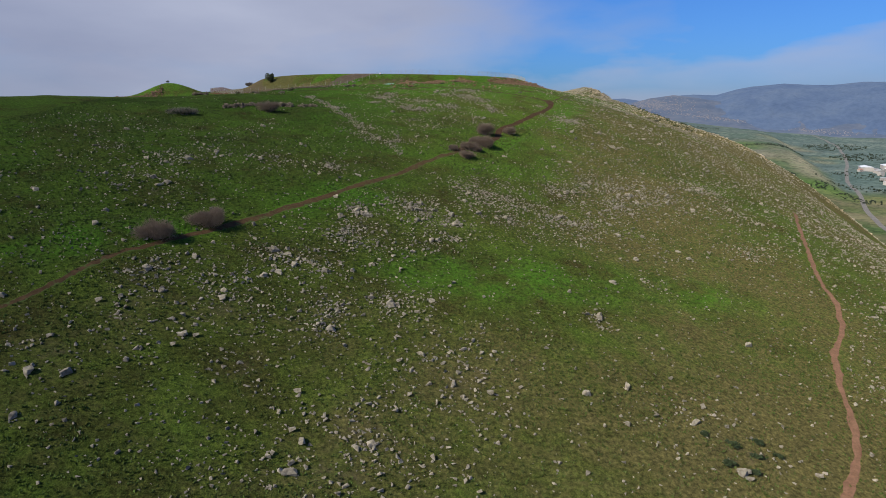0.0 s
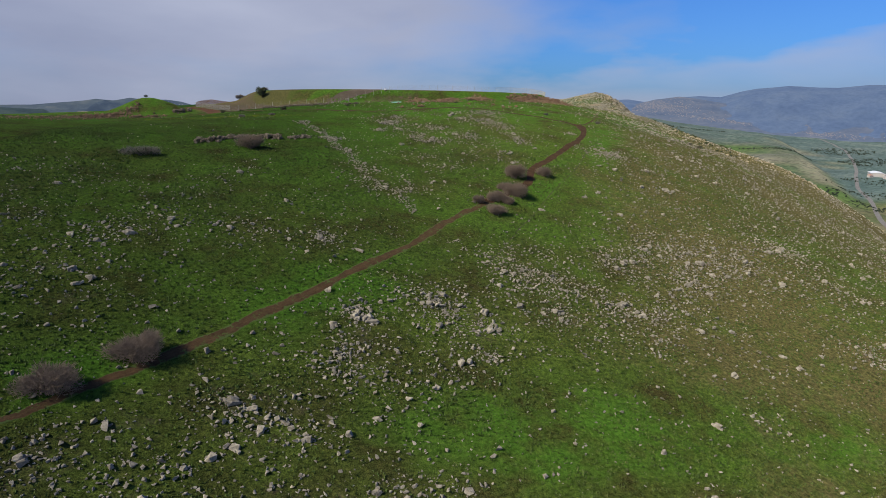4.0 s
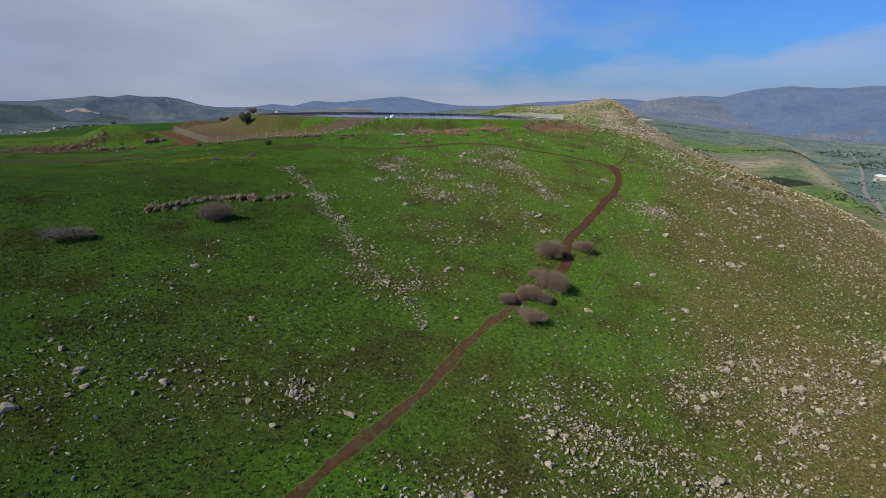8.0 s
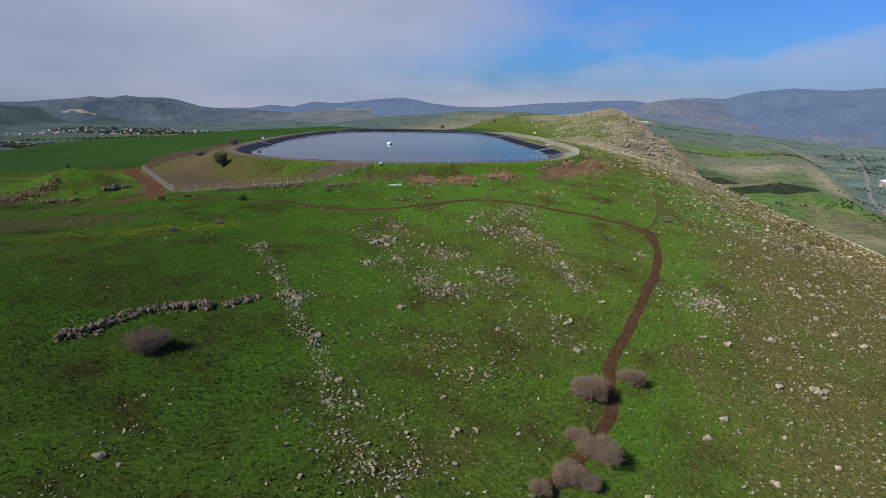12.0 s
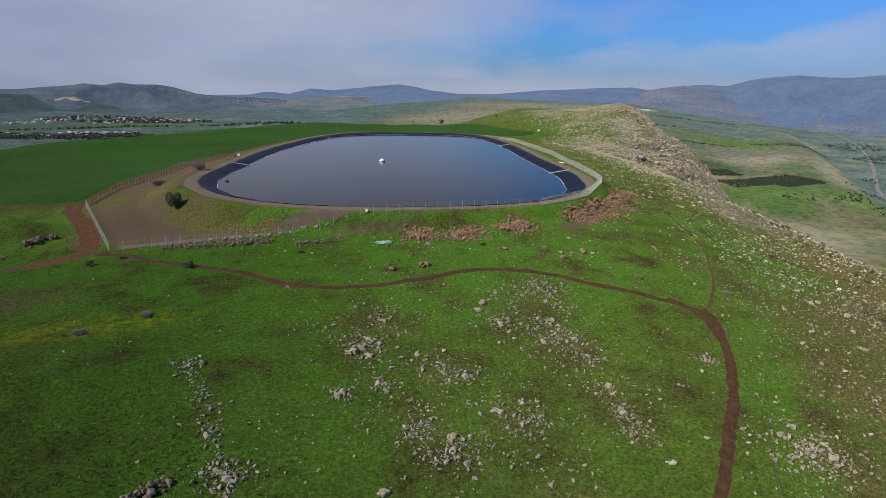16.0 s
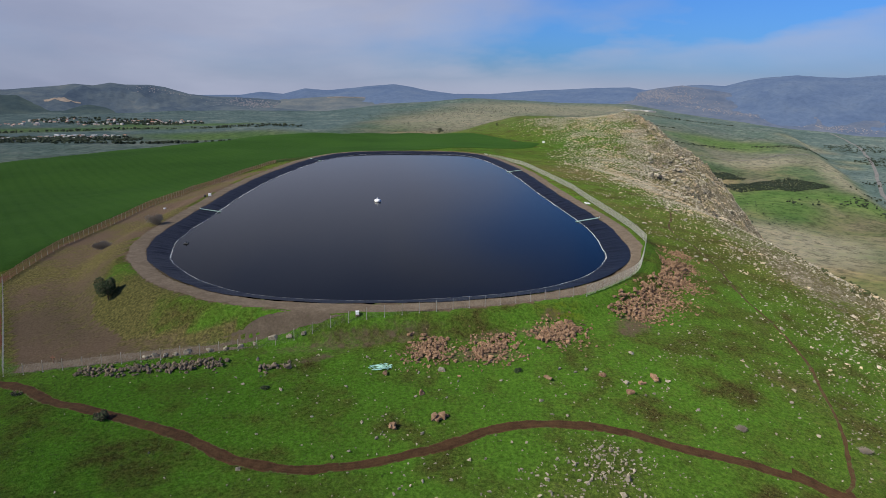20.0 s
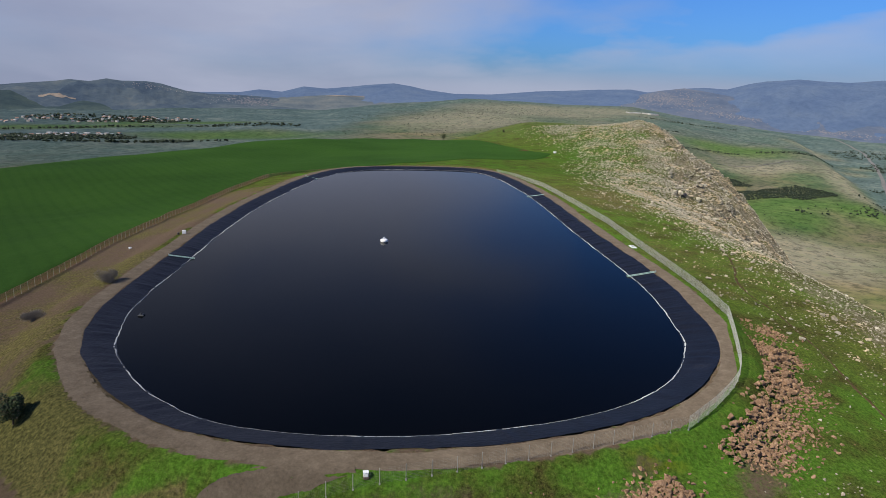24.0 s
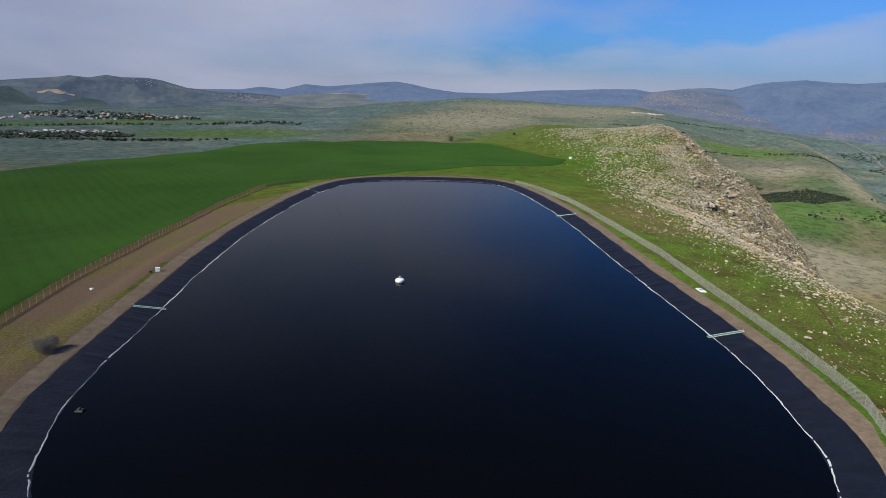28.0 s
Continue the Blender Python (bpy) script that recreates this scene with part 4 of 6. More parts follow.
TRACKS = (
    ("dirt_track", "brown earth track worn by wheels through the meadow", M_TRACK_BROWN, 0.9, 0.45,
     [(-27, 98.5), (-22.3, 104.4), (-17.5, 111.1), (-12.5, 117.5), (-6.9, 125.8), (0.1, 136.2), (7, 148.3), (11.2, 154.5), (15.1, 160.1)]),
    ("dirt_track", "red-brown earth track climbing between bare shrubs", M_TRACK, 1.05, 0.4,
     [(15.1, 160.1), (22.9, 169.4), (26, 175.1), (27, 179.7), (28.5, 184.3), (33, 191.8), (38, 200.5), (40.7, 205.5), (47.6, 217.6), (52.3, 229.8), (54.6, 239.3), (54.5, 243.5)]),
    ("dirt_track", "half overgrown end of the earth track in the grass", M_TRACK_BROWN, 0.5, 0.6,
     [(-60, 50), (-43.8, 72.7), (-40.6, 78.7), (-36.9, 85.9), (-31.5, 93), (-27, 98.5)]),
    ("dirt_track", "dark red earth track winding below the reservoir", M_TRACK, 1.0, 0.35,
     [(54.3, 242.3), (51.2, 244.2), (44.6, 246.7), (36.7, 248.7), (28.8, 251.7), (20.4, 252.9), (11.7, 252), (3.2, 248.2), (-4.9, 246.3), (-12.7, 245.5), (-19.9, 247.6), (-29.2, 253.7), (-40.4, 260), (-49.4, 264.3), (-58, 270.5), (-64, 272.5)]),
    ("dirt_track", "broad red earth road beside the crop field", M_ROAD_RED, 2.5, 0.6,
     [(-76, 267.3), (-67.5, 273.5), (-70, 283), (-78, 298), (-89, 316), (-91, 326)]),
    ("dirt_track", "faint brown track leading past the spoil mound", M_TRACK_BROWN, 1.0, 0.5,
     [(-110, 258), (-92, 262), (-75, 267.7)]),
    ("footpath", "narrow trodden path along the rocky brow", M_TRACK_BROWN, 0.4, 0.3,
     [(54.5, 243.5), (57.1, 246.1), (62.5, 256.8), (66.9, 268), (70.9, 279), (73.5, 293), (74.8, 309), (79, 330), (81, 348), (82, 366), (96, 400), (112, 470), (128, 540), (140, 600)]),
    ("footpath", "narrow pale red path on the lower slope", M_TRACK_PALE, 0.55, 0.5,
     [(40, 50), (48.7, 61.6), (54.2, 68.6), (57.5, 73.9), (60.7, 81.1), (65.8, 90.3), (71.8, 97.7), (77.8, 108.2), (81.3, 118.9), (87.5, 132.4), (97, 151), (110, 175)]),
)
TRACKS += (("dirt_track", "broad trodden red earth where two tracks meet", M_TRACK, 1.5, 0.7, [(48.5, 245.6), (52.3, 243.2), (53.9, 239.5), (53, 232.5)]),)
for k, (nm, lab, mt, half, rag, pts) in enumerate(TRACKS):
    ob = strip(nm, curve_through(pts, step=0.8), -half, half, mt, 0.07, 7, False, rag, -0.05, 60 + 3 * k)
    tagged(ob, lab, "track", kind="structure")

# ---------------------------------------------------------------- crop field
fv = np.concatenate([np.arange(328, 620, 4.0), np.arange(620, 1036, 6.0)])
fu = np.concatenate([np.linspace(0, 0.6, 40, endpoint=False), np.linspace(0.6, 1, 60)])
f_left = np.interp(fv, (328, 560, 650, 880, 1000, 1040), (-440, -400, -300, -165, -70, 0))
f_right = np.interp(fv, (328, 350, 386, 426, 485, 545, 582, 599, 627, 640, 687, 752, 780, 800, 880, 950, 1036), (-91.5, -90.8, -91.2, -91.2, -91, -88.5, -82.5, -79, -55, -28, 30, 86, 125, 137, 105, 75, 10))
f_right = f_right + bumps(fv, 0 * fv, 18, 71, 3) * 1.2
FX = f_left[:, None] * (1 - fu) + f_right[:, None] * fu
FY = np.repeat(fv[:, None], len(fu), 1) + bumps(FX, 0 * FX, 25, 72, 2) * 1.0
edge = np.minimum(np.minimum(fu, 1 - fu)[None] * (f_right - f_left)[:, None] / 1.2, np.minimum(fv - 328, 1036 - fv)[:, None] / 3)
FZ = terrain(FX, FY) + np.where(edge <= 0, -0.3, 0.55)
crop = mesh_of("crop_field", np.stack([FX, FY, FZ], -1).reshape(-1, 3), grid_faces(len(fv), len(fu)), M_CROP, smooth_faces=True)
if crop.data.polygons[100].normal.z < 0:
    crop.data.flip_normals()
tagged(crop, "even deep green field of young wheat with faint drill rows", "field", kind="structure")

# ---------------------------------------------------------------- stones


def quick_mesh(name, verts, tris, mat):
    me = bpy.data.meshes.new(name)
    nv, nt = len(verts), len(tris)
    me.vertices.add(nv)
    me.vertices.foreach_set("co", np.ascontiguousarray(verts, np.float32).reshape(-1))
    me.loops.add(nt * 3)
    me.loops.foreach_set("vertex_index", np.ascontiguousarray(tris, np.int32).reshape(-1))
    me.polygons.add(nt)
    me.polygons.foreach_set("loop_start", np.arange(0, nt * 3, 3, dtype=np.int32))
    me.materials.append(mat)
    me.update(calc_edges=True)
    me.shade_flat()
    return new(name, me)


def make_stone_mat(name, dark, mid, pale, scale=2.2, zones=0.0):
    m, n, l, b = node_mat(name, 0.92, 0.0, 0.2)
    geo = n.new("ShaderNodeNewGeometry")
    col = ramp(n, l, tex(n, l, "Noise", scale, 7, 0.7), [(0.28, dark), (0.5, mid), (0.75, pale)])
    col = mix(n, l, 0.6, col, ramp(n, l, geo.outputs["Random Per Island"], [(0, (0.45, 0.44, 0.42)), (0.6, (1.0, 0.98, 0.94)), (1, (1.4, 1.37, 1.28))]), "MULTIPLY")
    if zones:
        col = mix(n, l, 1.0, col, ramp(n, l, tex(n, l, "Noise", zones, 5, 0.6), [(0.3, (0.72, 0.76, 0.66)), (0.48, (1.0, 1.0, 1.0)), (0.6, (1.12, 0.98, 0.78)), (0.72, (0.86, 0.86, 0.84))]), "MULTIPLY")
    oi = n.new("ShaderNodeObjectInfo")
    col = mix(n, l, 0.5, col, ramp(n, l, oi.outputs["Random"], [(0, (0.55, 0.54, 0.52)), (1, (1.1, 1.08, 1.02))]), "MULTIPLY")
    col = mix(n, l, band(n, l, tex(n, l, "Noise", scale * 2.7, 5), 0.58, 0.72), col, mid)
    l.new(col, b.inputs["Base Color"])
    relief(n, l, b, tex(n, l, "Noise", scale * 6, 6), 0.6, 0.08)
    return m


M_STONE = make_stone_mat("grey_fieldstone", (0.13, 0.112, 0.082), (0.31, 0.275, 0.21), (0.54, 0.495, 0.405))
M_WALLSTONE = make_stone_mat("grey_brown_wall_stone", (0.066, 0.052, 0.036), (0.175, 0.140, 0.100), (0.37, 0.315, 0.235))
M_REDSTONE = make_stone_mat("rust_brown_stone", (0.105, 0.060, 0.035), (0.25, 0.155, 0.096), (0.44, 0.31, 0.205))
M_CRAG = make_stone_mat("pale_crag_rock", (0.16, 0.145, 0.112), (0.38, 0.345, 0.275), (0.64, 0.60, 0.505), 0.7, 0.045)

rng = np.random.default_rng(7)


def rock_shape(seed, level=1):
    """A broken stone about one metre across: angular lumps, each the hull of a few random corners."""
    r = random.Random(seed)
    bm = bmesh.new()
    lumps = 1 if level < 2 else 3
    for k in range(lumps):
        size = 1.0 if k == 0 else r.uniform(0.4, 0.7)
        at = Vector((0, 0, 0)) if k == 0 else Vector((r.uniform(-0.4, 0.4), r.uniform(-0.3, 0.3), r.uniform(-0.12, 0.1)))
        vs = []
        for _ in range(9 + 3 * level):
            p = Vector((r.gauss(0, 1), r.gauss(0, 1), r.gauss(0, 1))).normalized()
            p = Vector((math.copysign(abs(p.x) ** 0.6, p.x), math.copysign(abs(p.y) ** 0.6, p.y), math.copysign(abs(p.z) ** 0.6, p.z)))
            vs.append(bm.verts.new(at + p * 0.46 * size * r.uniform(0.75, 1.05)))
        got = bmesh.ops.convex_hull(bm, input=vs)
        bmesh.ops.delete(bm, geom=[v for v in got["geom_interior"] if isinstance(v, bmesh.types.BMVert)], context="VERTS")
    bmesh.ops.scale(bm, vec=(r.uniform(0.95, 1.5), r.uniform(0.7, 1.05), r.uniform(0.6, 0.95)), verts=bm.verts)
    bmesh.ops.triangulate(bm, faces=bm.faces)
    return bm


SMALL, CHIPS = [], []
for k in range(16):
    bm = rock_shape(100 + k, 1 if k < 8 else 0)
    bm.verts.index_update()
    (SMALL if k < 8 else CHIPS).append((np.array([v.co[:] for v in bm.verts]), np.array([[v.index for v in f.verts] for f in bm.faces])))
    bm.free()
BIG = []
for k in range(10):
    me = bpy.data.meshes.new("boulder")
    bm = rock_shape(200 + k, 2)
    bm.to_mesh(me)
    bm.free()
    BIG.append(me)


def scatter(name, pts, sizes, mat, sink=0.18, flat=1.0):
    """Many small stones as one mesh."""
    V, F, base = [], [], 0
    z, kind = height(pts[:, 0], pts[:, 1]), rng.integers(0, 8, len(pts))
    for shapes, pick in ((SMALL, sizes > 1.1), (CHIPS, sizes <= 1.1)):
        for k, (tv, tf) in enumerate(shapes):
            i = np.nonzero(pick & (kind == k))[0]
            if not len(i):
                continue
            a, t, sc = rng.uniform(0, 6.283, (len(i), 1)), rng.uniform(-0.5, 0.5, (len(i), 1)), sizes[i][:, None]
            qx, qy, qz = tv[None, :, 0] * sc, tv[None, :, 1] * sc, tv[None, :, 2] * sc * rng.uniform(0.75, 1.35, (len(i), 1))
            qy, qz = qy * np.cos(t) - qz * np.sin(t), (qy * np.sin(t) + qz * np.cos(t)) * flat
            V.append(np.stack([qx * np.cos(a) - qy * np.sin(a) + pts[i, :1], qx * np.sin(a) + qy * np.cos(a) + pts[i, 1:2], qz + z[i][:, None] + sc * sink], -1).reshape(-1, 3))
            F.append((tf[None] + base + np.arange(len(i))[:, None, None] * len(tv)).reshape(-1, 3))
            base += len(tv) * len(i)
    return quick_mesh(name, np.vstack(V), np.vstack(F), mat)


pts, sizes = [], []
for x, y, r, n in LOWER + MIDDLE + UPPER + BRINK:
    c_ = int(n * 1.5)
    z_ = np.clip(rng.lognormal(-1.22, 0.48, c_), 0.14, 1.3)
    q = np.array((x, y)) + rng.normal(0, 1, (c_, 2)) * (r * 0.95, r * 0.8) * (1.42 - 0.62 * z_)[:, None]
    k_ = bumps(q[:, 0], q[:, 1], 3.2, 80, 2) > rng.uniform(-0.35, 0.3, c_)
    pts.append(q[k_])
    sizes.append(z_[k_])
for x, y, r in KNOTS_LOW + KNOTS_HIGH + KNOTS_TOP:
    c_ = int(36 + 32 * r)
    z_ = np.clip(rng.lognormal(-1.38, 0.5, c_), 0.13, 1.1)
    pts.append(np.array((x, y)) + rng.normal(0, 0.72, (c_, 2)) * r * (1.3 - 0.6 * z_)[:, None])
    sizes.append(z_)
# a long tumbled row of stones down the meadow, and a thinner one west of it
for row, half_, c_ in ((((-29.6, 221), (-24, 210), (-19, 197.6), (-16.3, 187.7), (-13.2, 183), (-11.1, 174.4), (-8.2, 165.4), (-4.5, 160.4), (-1.2, 155), (0.4, 149)), 0.75, 760), (((-30, 168), (-33, 156), (-36, 140), (-40, 126), (-43, 112)), 2.6, 260)):
    q = curve_through(row, step=0.2)
    q = q[rng.integers(0, len(q), c_)] + rng.normal(0, half_, (c_, 2))
    pts.append(q)
    sizes.append(np.clip(rng.lognormal(-1.30, 0.45, c_), 0.14, 1.0))
# thin scatter over the whole slope, thick on the eastern flank
n = 95000
bg = np.stack([rng.uniform(-75, 165, n), rng.uniform(48, 275, n)], 1)
bge = bg[:, 0] - np.interp(bg[:, 1], (60, 120, 150, 190, 235, 300), (10, 22, 30, 42, 56, 64))
chance = 0.085 + 0.05 * smooth(150, 110, bg[:, 1]) + 0.27 * smooth(-5, 15, bge) * smooth(100, 150, bg[:, 1]) + 0.2 * smooth(85, 105, bg[:, 0]) + 0.30 * smooth(0.05, 0.5, bumps(bg[:, 0], bg[:, 1], 17, 81, 3)) + 0.2 * smooth(150, 60, bg[:, 1]) * smooth(25, 0, bg[:, 0])
chance = chance * (1 - 0.85 * smooth(-12, -24, bg[:, 0]) * smooth(140, 165, bg[:, 1]))
bg = bg[rng.uniform(0, 1, n) < chance]
pts.append(bg)
sizes.append(np.clip(rng.lognormal(-1.34, 0.46, len(bg)), 0.12, 1.0))
pts, sizes = np.vstack(pts), np.concatenate(sizes)
keep = (rim_gap(pts[:, 0], pts[:, 1]) > 8) & (pts[:, 1] < 600)
for _, _, _, half, _, line in TRACKS:
    keep &= gap_to(np.array(line, float), pts[:, 0], pts[:, 1]) > half + 0.2
pts, sizes = pts[keep], sizes[keep]
order = np.argsort(-sizes)
big, rest = order[:290], order[290:]
for k, i in enumerate(big):
    ob = new("boulder", BIG[k % 10])
    if not BIG[k % 10].materials:
        BIG[k % 10].materials.append(M_STONE)
    x, y, s = *pts[i], sizes[i] * 1.15
    ob.matrix_world = Matrix.Translation((x, y, float(height(x, y)) + s * 0.12)) @ pose(0, 0, 0, rng.uniform(-18, 18), rng.uniform(-18, 18), rng.uniform(0, 360)) @ Matrix.Scale(s, 4)
    tagged(ob, "weathered grey fieldstone boulder half sunk in the meadow", "boulder", "boulders on the slope")
loose = scatter("loose_stones", pts[rest], sizes[rest], M_STONE)
tagged(loose, "loose grey fieldstones strewn over the meadow", "stones", kind="stuff")

# broken rock of the crag and the brow
n = 480000
cy = rng.uniform(270, 960, n)
cx = brow(cy) + rng.uniform(-135, 128, n)
cb = cx - brow(cy)
cw = cb - np.interp(cy, (260, 340, 480, 640, 780, 900), (-34, -46, -56, -60, -80, -100))
chance = smooth(-12, 18, cw) * smooth(126, 95, cb) * (0.26 + 0.70 * smooth(-0.25, 0.28, bumps(cx, cy, 15, 83, 4))) * (1 - 0.45 * smooth(-18, -34, cb) * smooth(480, 600, cy)) * (1 - 0.5 * smooth(440, 330, cy)) + 0.07 * smooth(-34, -5, cw)
k = (rng.uniform(0, 1, n) < chance) & (rim_gap(cx, cy) > 14)
cp = np.stack([cx[k], cy[k]], 1)
cs = np.clip(rng.lognormal(-0.70, 0.55, len(cp)), 0.2, 2.4) * (0.60 + 0.45 * smooth(400, 620, cp[:, 1])) * (1 + 0.9 * smooth(-6, 6, cb[k]) * smooth(40, 20, cb[k]) * smooth(500, 600, cp[:, 1]) * rng.uniform(0, 1, len(cp)) ** 3)
ly = rng.uniform(540, 905, 330)
cp = np.vstack([cp, np.stack([brow(ly) + rng.uniform(-12, 62, 330), ly], 1)])
cs = np.concatenate([cs, 1.4 + 3.6 * rng.uniform(0, 1, 330) ** 2.5])
crag = scatter("crag_rocks", cp, cs, M_CRAG, 0.1, 0.75)
tagged(crag, "pale broken limestone covering the steep brow", "rocks", kind="stuff")


def heap(label, line, half, count, size, mat, seed, high=0.8, cat="stone heap"):
    """A long pile of stones: each stone a part."""
    r = np.random.default_rng(seed)
    c = curve_through(line, step=0.5)
    nn = sideways(c)
    root = new("stone_heap")
    root.location = (*c[len(c) // 2], float(height(*c[len(c) // 2])))
    tagged(root, label, cat)
    shapes = []
    for b in BIG[:6]:
        m2 = b.copy()
        m2.materials.clear()
        m2.materials.append(mat)
        shapes.append(m2)
    for _ in range(count):
        i = r.integers(len(c))
        off = r.normal(0, half * 0.5)
        x, y = c[i] + nn[i] * off
        s = float(np.clip(r.lognormal(math.log(size), 0.35), size * 0.45, size * 2.4))
        z = float(height(x, y)) + max(0, high * (1 - (off / half) ** 2)) * r.uniform(0.05, 1) + s * 0.08
        ob = new("stone", shapes[r.integers(6)])
        ob.parent = root
        ob.matrix_world = Matrix.Translation((x, y, z)) @ pose(0, 0, 0, r.uniform(-40, 40), r.uniform(-40, 40), r.uniform(0, 360)) @ Matrix.Scale(s, 4)
        ob.matrix_parent_inverse = Matrix.Translation(root.location).inverted()
    return root


heap("low tumbled dry-stone wall of grey-brown fieldstones in the grass", [(-45.8, 179.6), (-42.4, 181.6), (-40.9, 184.8), (-37, 189.6), (-29.9, 191.8)], 1.3, 290, 0.55, M_WALLSTONE, 11, 0.85, "stone wall")
heap("short broken-off end of the dry-stone wall in the grass", [(-28.1, 192.4), (-26, 194.3), (-24.2, 196.4)], 0.9, 70, 0.5, M_WALLSTONE, 21, 0.6, "stone wall")
heap("long row of tumbled grey-brown stones below the fence", [(-50, 272.8), (-44.8, 272.7), (-38.4, 271.8), (-33.4, 272), (-27.5, 272.4)], 2.0, 300, 0.5, M_WALLSTONE, 12, 0.55)
heap("short row of tumbled brown stones in the grass", [(-21.8, 269.8), (-17.6, 270)], 1.0, 50, 0.5, M_WALLSTONE, 13, 0.35)
heap("rust-brown spill of stones on the reservoir's bank", [(3.6, 270.4), (4.6, 273.5), (5.2, 276.6)], 3.0, 200, 0.5, M_REDSTONE, 14, 0.4)
heap("rust-brown spill of stones under the bank", [(11.4, 272.2), (14.6, 272.4), (16.2, 276.8)], 2.6, 210, 0.5, M_REDSTONE, 15, 0.45)
heap("rust-brown spill of larger stones under the fence", [(22.6, 274.8), (25.5, 277.4), (29.5, 280.4)], 2.6, 200, 0.6, M_REDSTONE, 16, 0.5)
heap("large rust-brown heap of quarried stones by the fence corner", [(38.7, 285.6), (45.1, 292.6), (53, 302), (61, 312.5), (68, 325)], 3.2, 300, 0.6, M_REDSTONE, 17, 1.3)
heap("rust-brown rubble bank beside the spoil mound", [(-112, 272), (-104, 274), (-100, 280), (-97, 285)], 2.4, 170, 0.6, M_REDSTONE, 18, 1.0)
heap("rust-brown rubble at the foot of the mound", [(-96, 270), (-90, 272.5), (-84, 275)], 1.5, 90, 0.5, M_REDSTONE, 19, 0.6)
heap("dark pile of basalt blocks by the field road", [(-84, 282), (-82, 285), (-80, 288)], 1.3, 60, 0.75, M_WALLSTONE, 20, 1.0)
hp = np.vstack([rng.normal((x, y), r, (n, 2)) for x, y, r, n in ((44, 289, 2.6, 700), (50, 297, 3.2, 1100), (58, 309, 3.2, 1100), (65, 322, 2.6, 700), (70, 333, 2.4, 300), (-108, 273, 4.5, 500), (-120, 271, 6, 420), (-101, 281, 3, 200), (-90, 272, 3, 160), (-130, 268, 6, 200), (14, 272.5, 2.6, 300), (26, 277.6, 2.6, 300), (4.4, 271.5, 2.4, 260))])
hp = hp[rim_gap(hp[:, 0], hp[:, 1]) > 7.5]
tagged(scatter("heap_rubble", hp, np.clip(rng.lognormal(-0.95, 0.4, len(hp)), 0.18, 0.9), M_REDSTONE), "small rust-brown rubble lying round the stone heaps", "rubble", kind="stuff")
for x, y, s in ((-41.1, 276.2, 1.0), (-39.8, 276.5, 1.3), (-38.1, 276.5, 1.1), (-36.5, 276.5, 0.8), (-34.6, 276.7, 1.4), (-31.4, 277.1, 1.0), (-28.9, 277.4, 1.0), (-26.5, 277.8, 1.0), (-24.3, 278, 0.9), (-21.3, 278.2, 1.4), (-18.5, 278, 1.0), (-16.3, 278, 1.0)):
    ob = new("boulder", BIG[int(abs(x * 7)) % 10])
    ob.matrix_world = Matrix.Translation((x, y, float(height(x, y)) + s * 0.2)) @ pose(0, 0, 0, 8, -6, x * 40) @ Matrix.Scale(s, 4)
    tagged(ob, "pale block of stone set along the fence bank", "boulder", "blocks along the fence")
for x, y, s in ((21.2, 264.1, 1.3), (29.8, 265, 1.0), (32.7, 261, 1.2), (38, 265.1, 1.5), (35.4, 263.6, 1.0), (33, 263.5, 0.8), (3.9, 254.4, 1.4), (5, 254.7, 1.4), (2.5, 260.5, 1.2), (-1.6, 253, 1.4), (-2.8, 266.5, 1.1), (1.2, 277, 1.1)):
    shape = BIG[int(abs(x * 5)) % 10].copy()
    shape.materials.clear()
    shape.materials.append(M_REDSTONE if s > 0.9 else M_STONE)
    ob = new("boulder", shape)
    ob.matrix_world = Matrix.Translation((x, y, float(height(x, y)) + s * 0.2)) @ pose(0, 0, 0, 5, -8, x * 31) @ Matrix.Scale(s, 4)
    tagged(ob, "single brownish boulder lying in the lush grass", "boulder", "boulders below the bank")

# a narrow cave mouth in the crag: rocks leaning round a deep cleft
def cleft(x, y, wide, high, seed):
    r = random.Random(seed)
    root = new("rock_outcrop")
    root.location = (x, y, float(height(x, y)))
    tagged(root, "upright limestone outcrop with a dark cave cleft", "rock", "cave clefts in the crag")
    for dx, dy, dz, sx, sy, sz in ((-wide * 1.1, 0, high * 0.4, wide * 1.3, 5, high * 1.3), (wide * 1.1, 0.4, high * 0.35, wide * 1.4, 5, high * 1.2), (0, 3.6, high * 0.4, wide * 2, 2.5, high * 1.3), (0.2, 1.0, high * 1.02, wide * 2.6, 5, high * 0.5)):
        bm = rock_shape(seed + int(dx * 10), 2)
        bmesh.ops.scale(bm, vec=(sx, sy, sz), verts=bm.verts)
        bmesh.ops.translate(bm, vec=(dx, dy, dz), verts=bm.verts)
        part("rock", bm, M_CRAG, root)


cleft(184, 636, 1.9, 5.0, 900)
cleft(229, 701, 1.5, 4.2, 930)

# ---------------------------------------------------------------- shrubs and trees
M_TWIG = plain("bare_twigs", (0.205, 0.152, 0.108), 0.9, vary=0.35, scale=3.0)
M_TWIG_GREY = plain("grey_twigs", (0.22, 0.19, 0.15), 0.9, vary=0.3, scale=3.0)
M_LEAF = plain("olive_leaves", (0.038, 0.055, 0.020), 0.75, vary=0.4, scale=2.0)
M_LEAF_FAR = plain("far_tree_leaves", (0.028, 0.040, 0.022), 0.85, vary=0.4, scale=0.12)
M_BARK = plain("bark", (0.085, 0.062, 0.045), 0.95, vary=0.3, scale=6.0, bump=0.4)


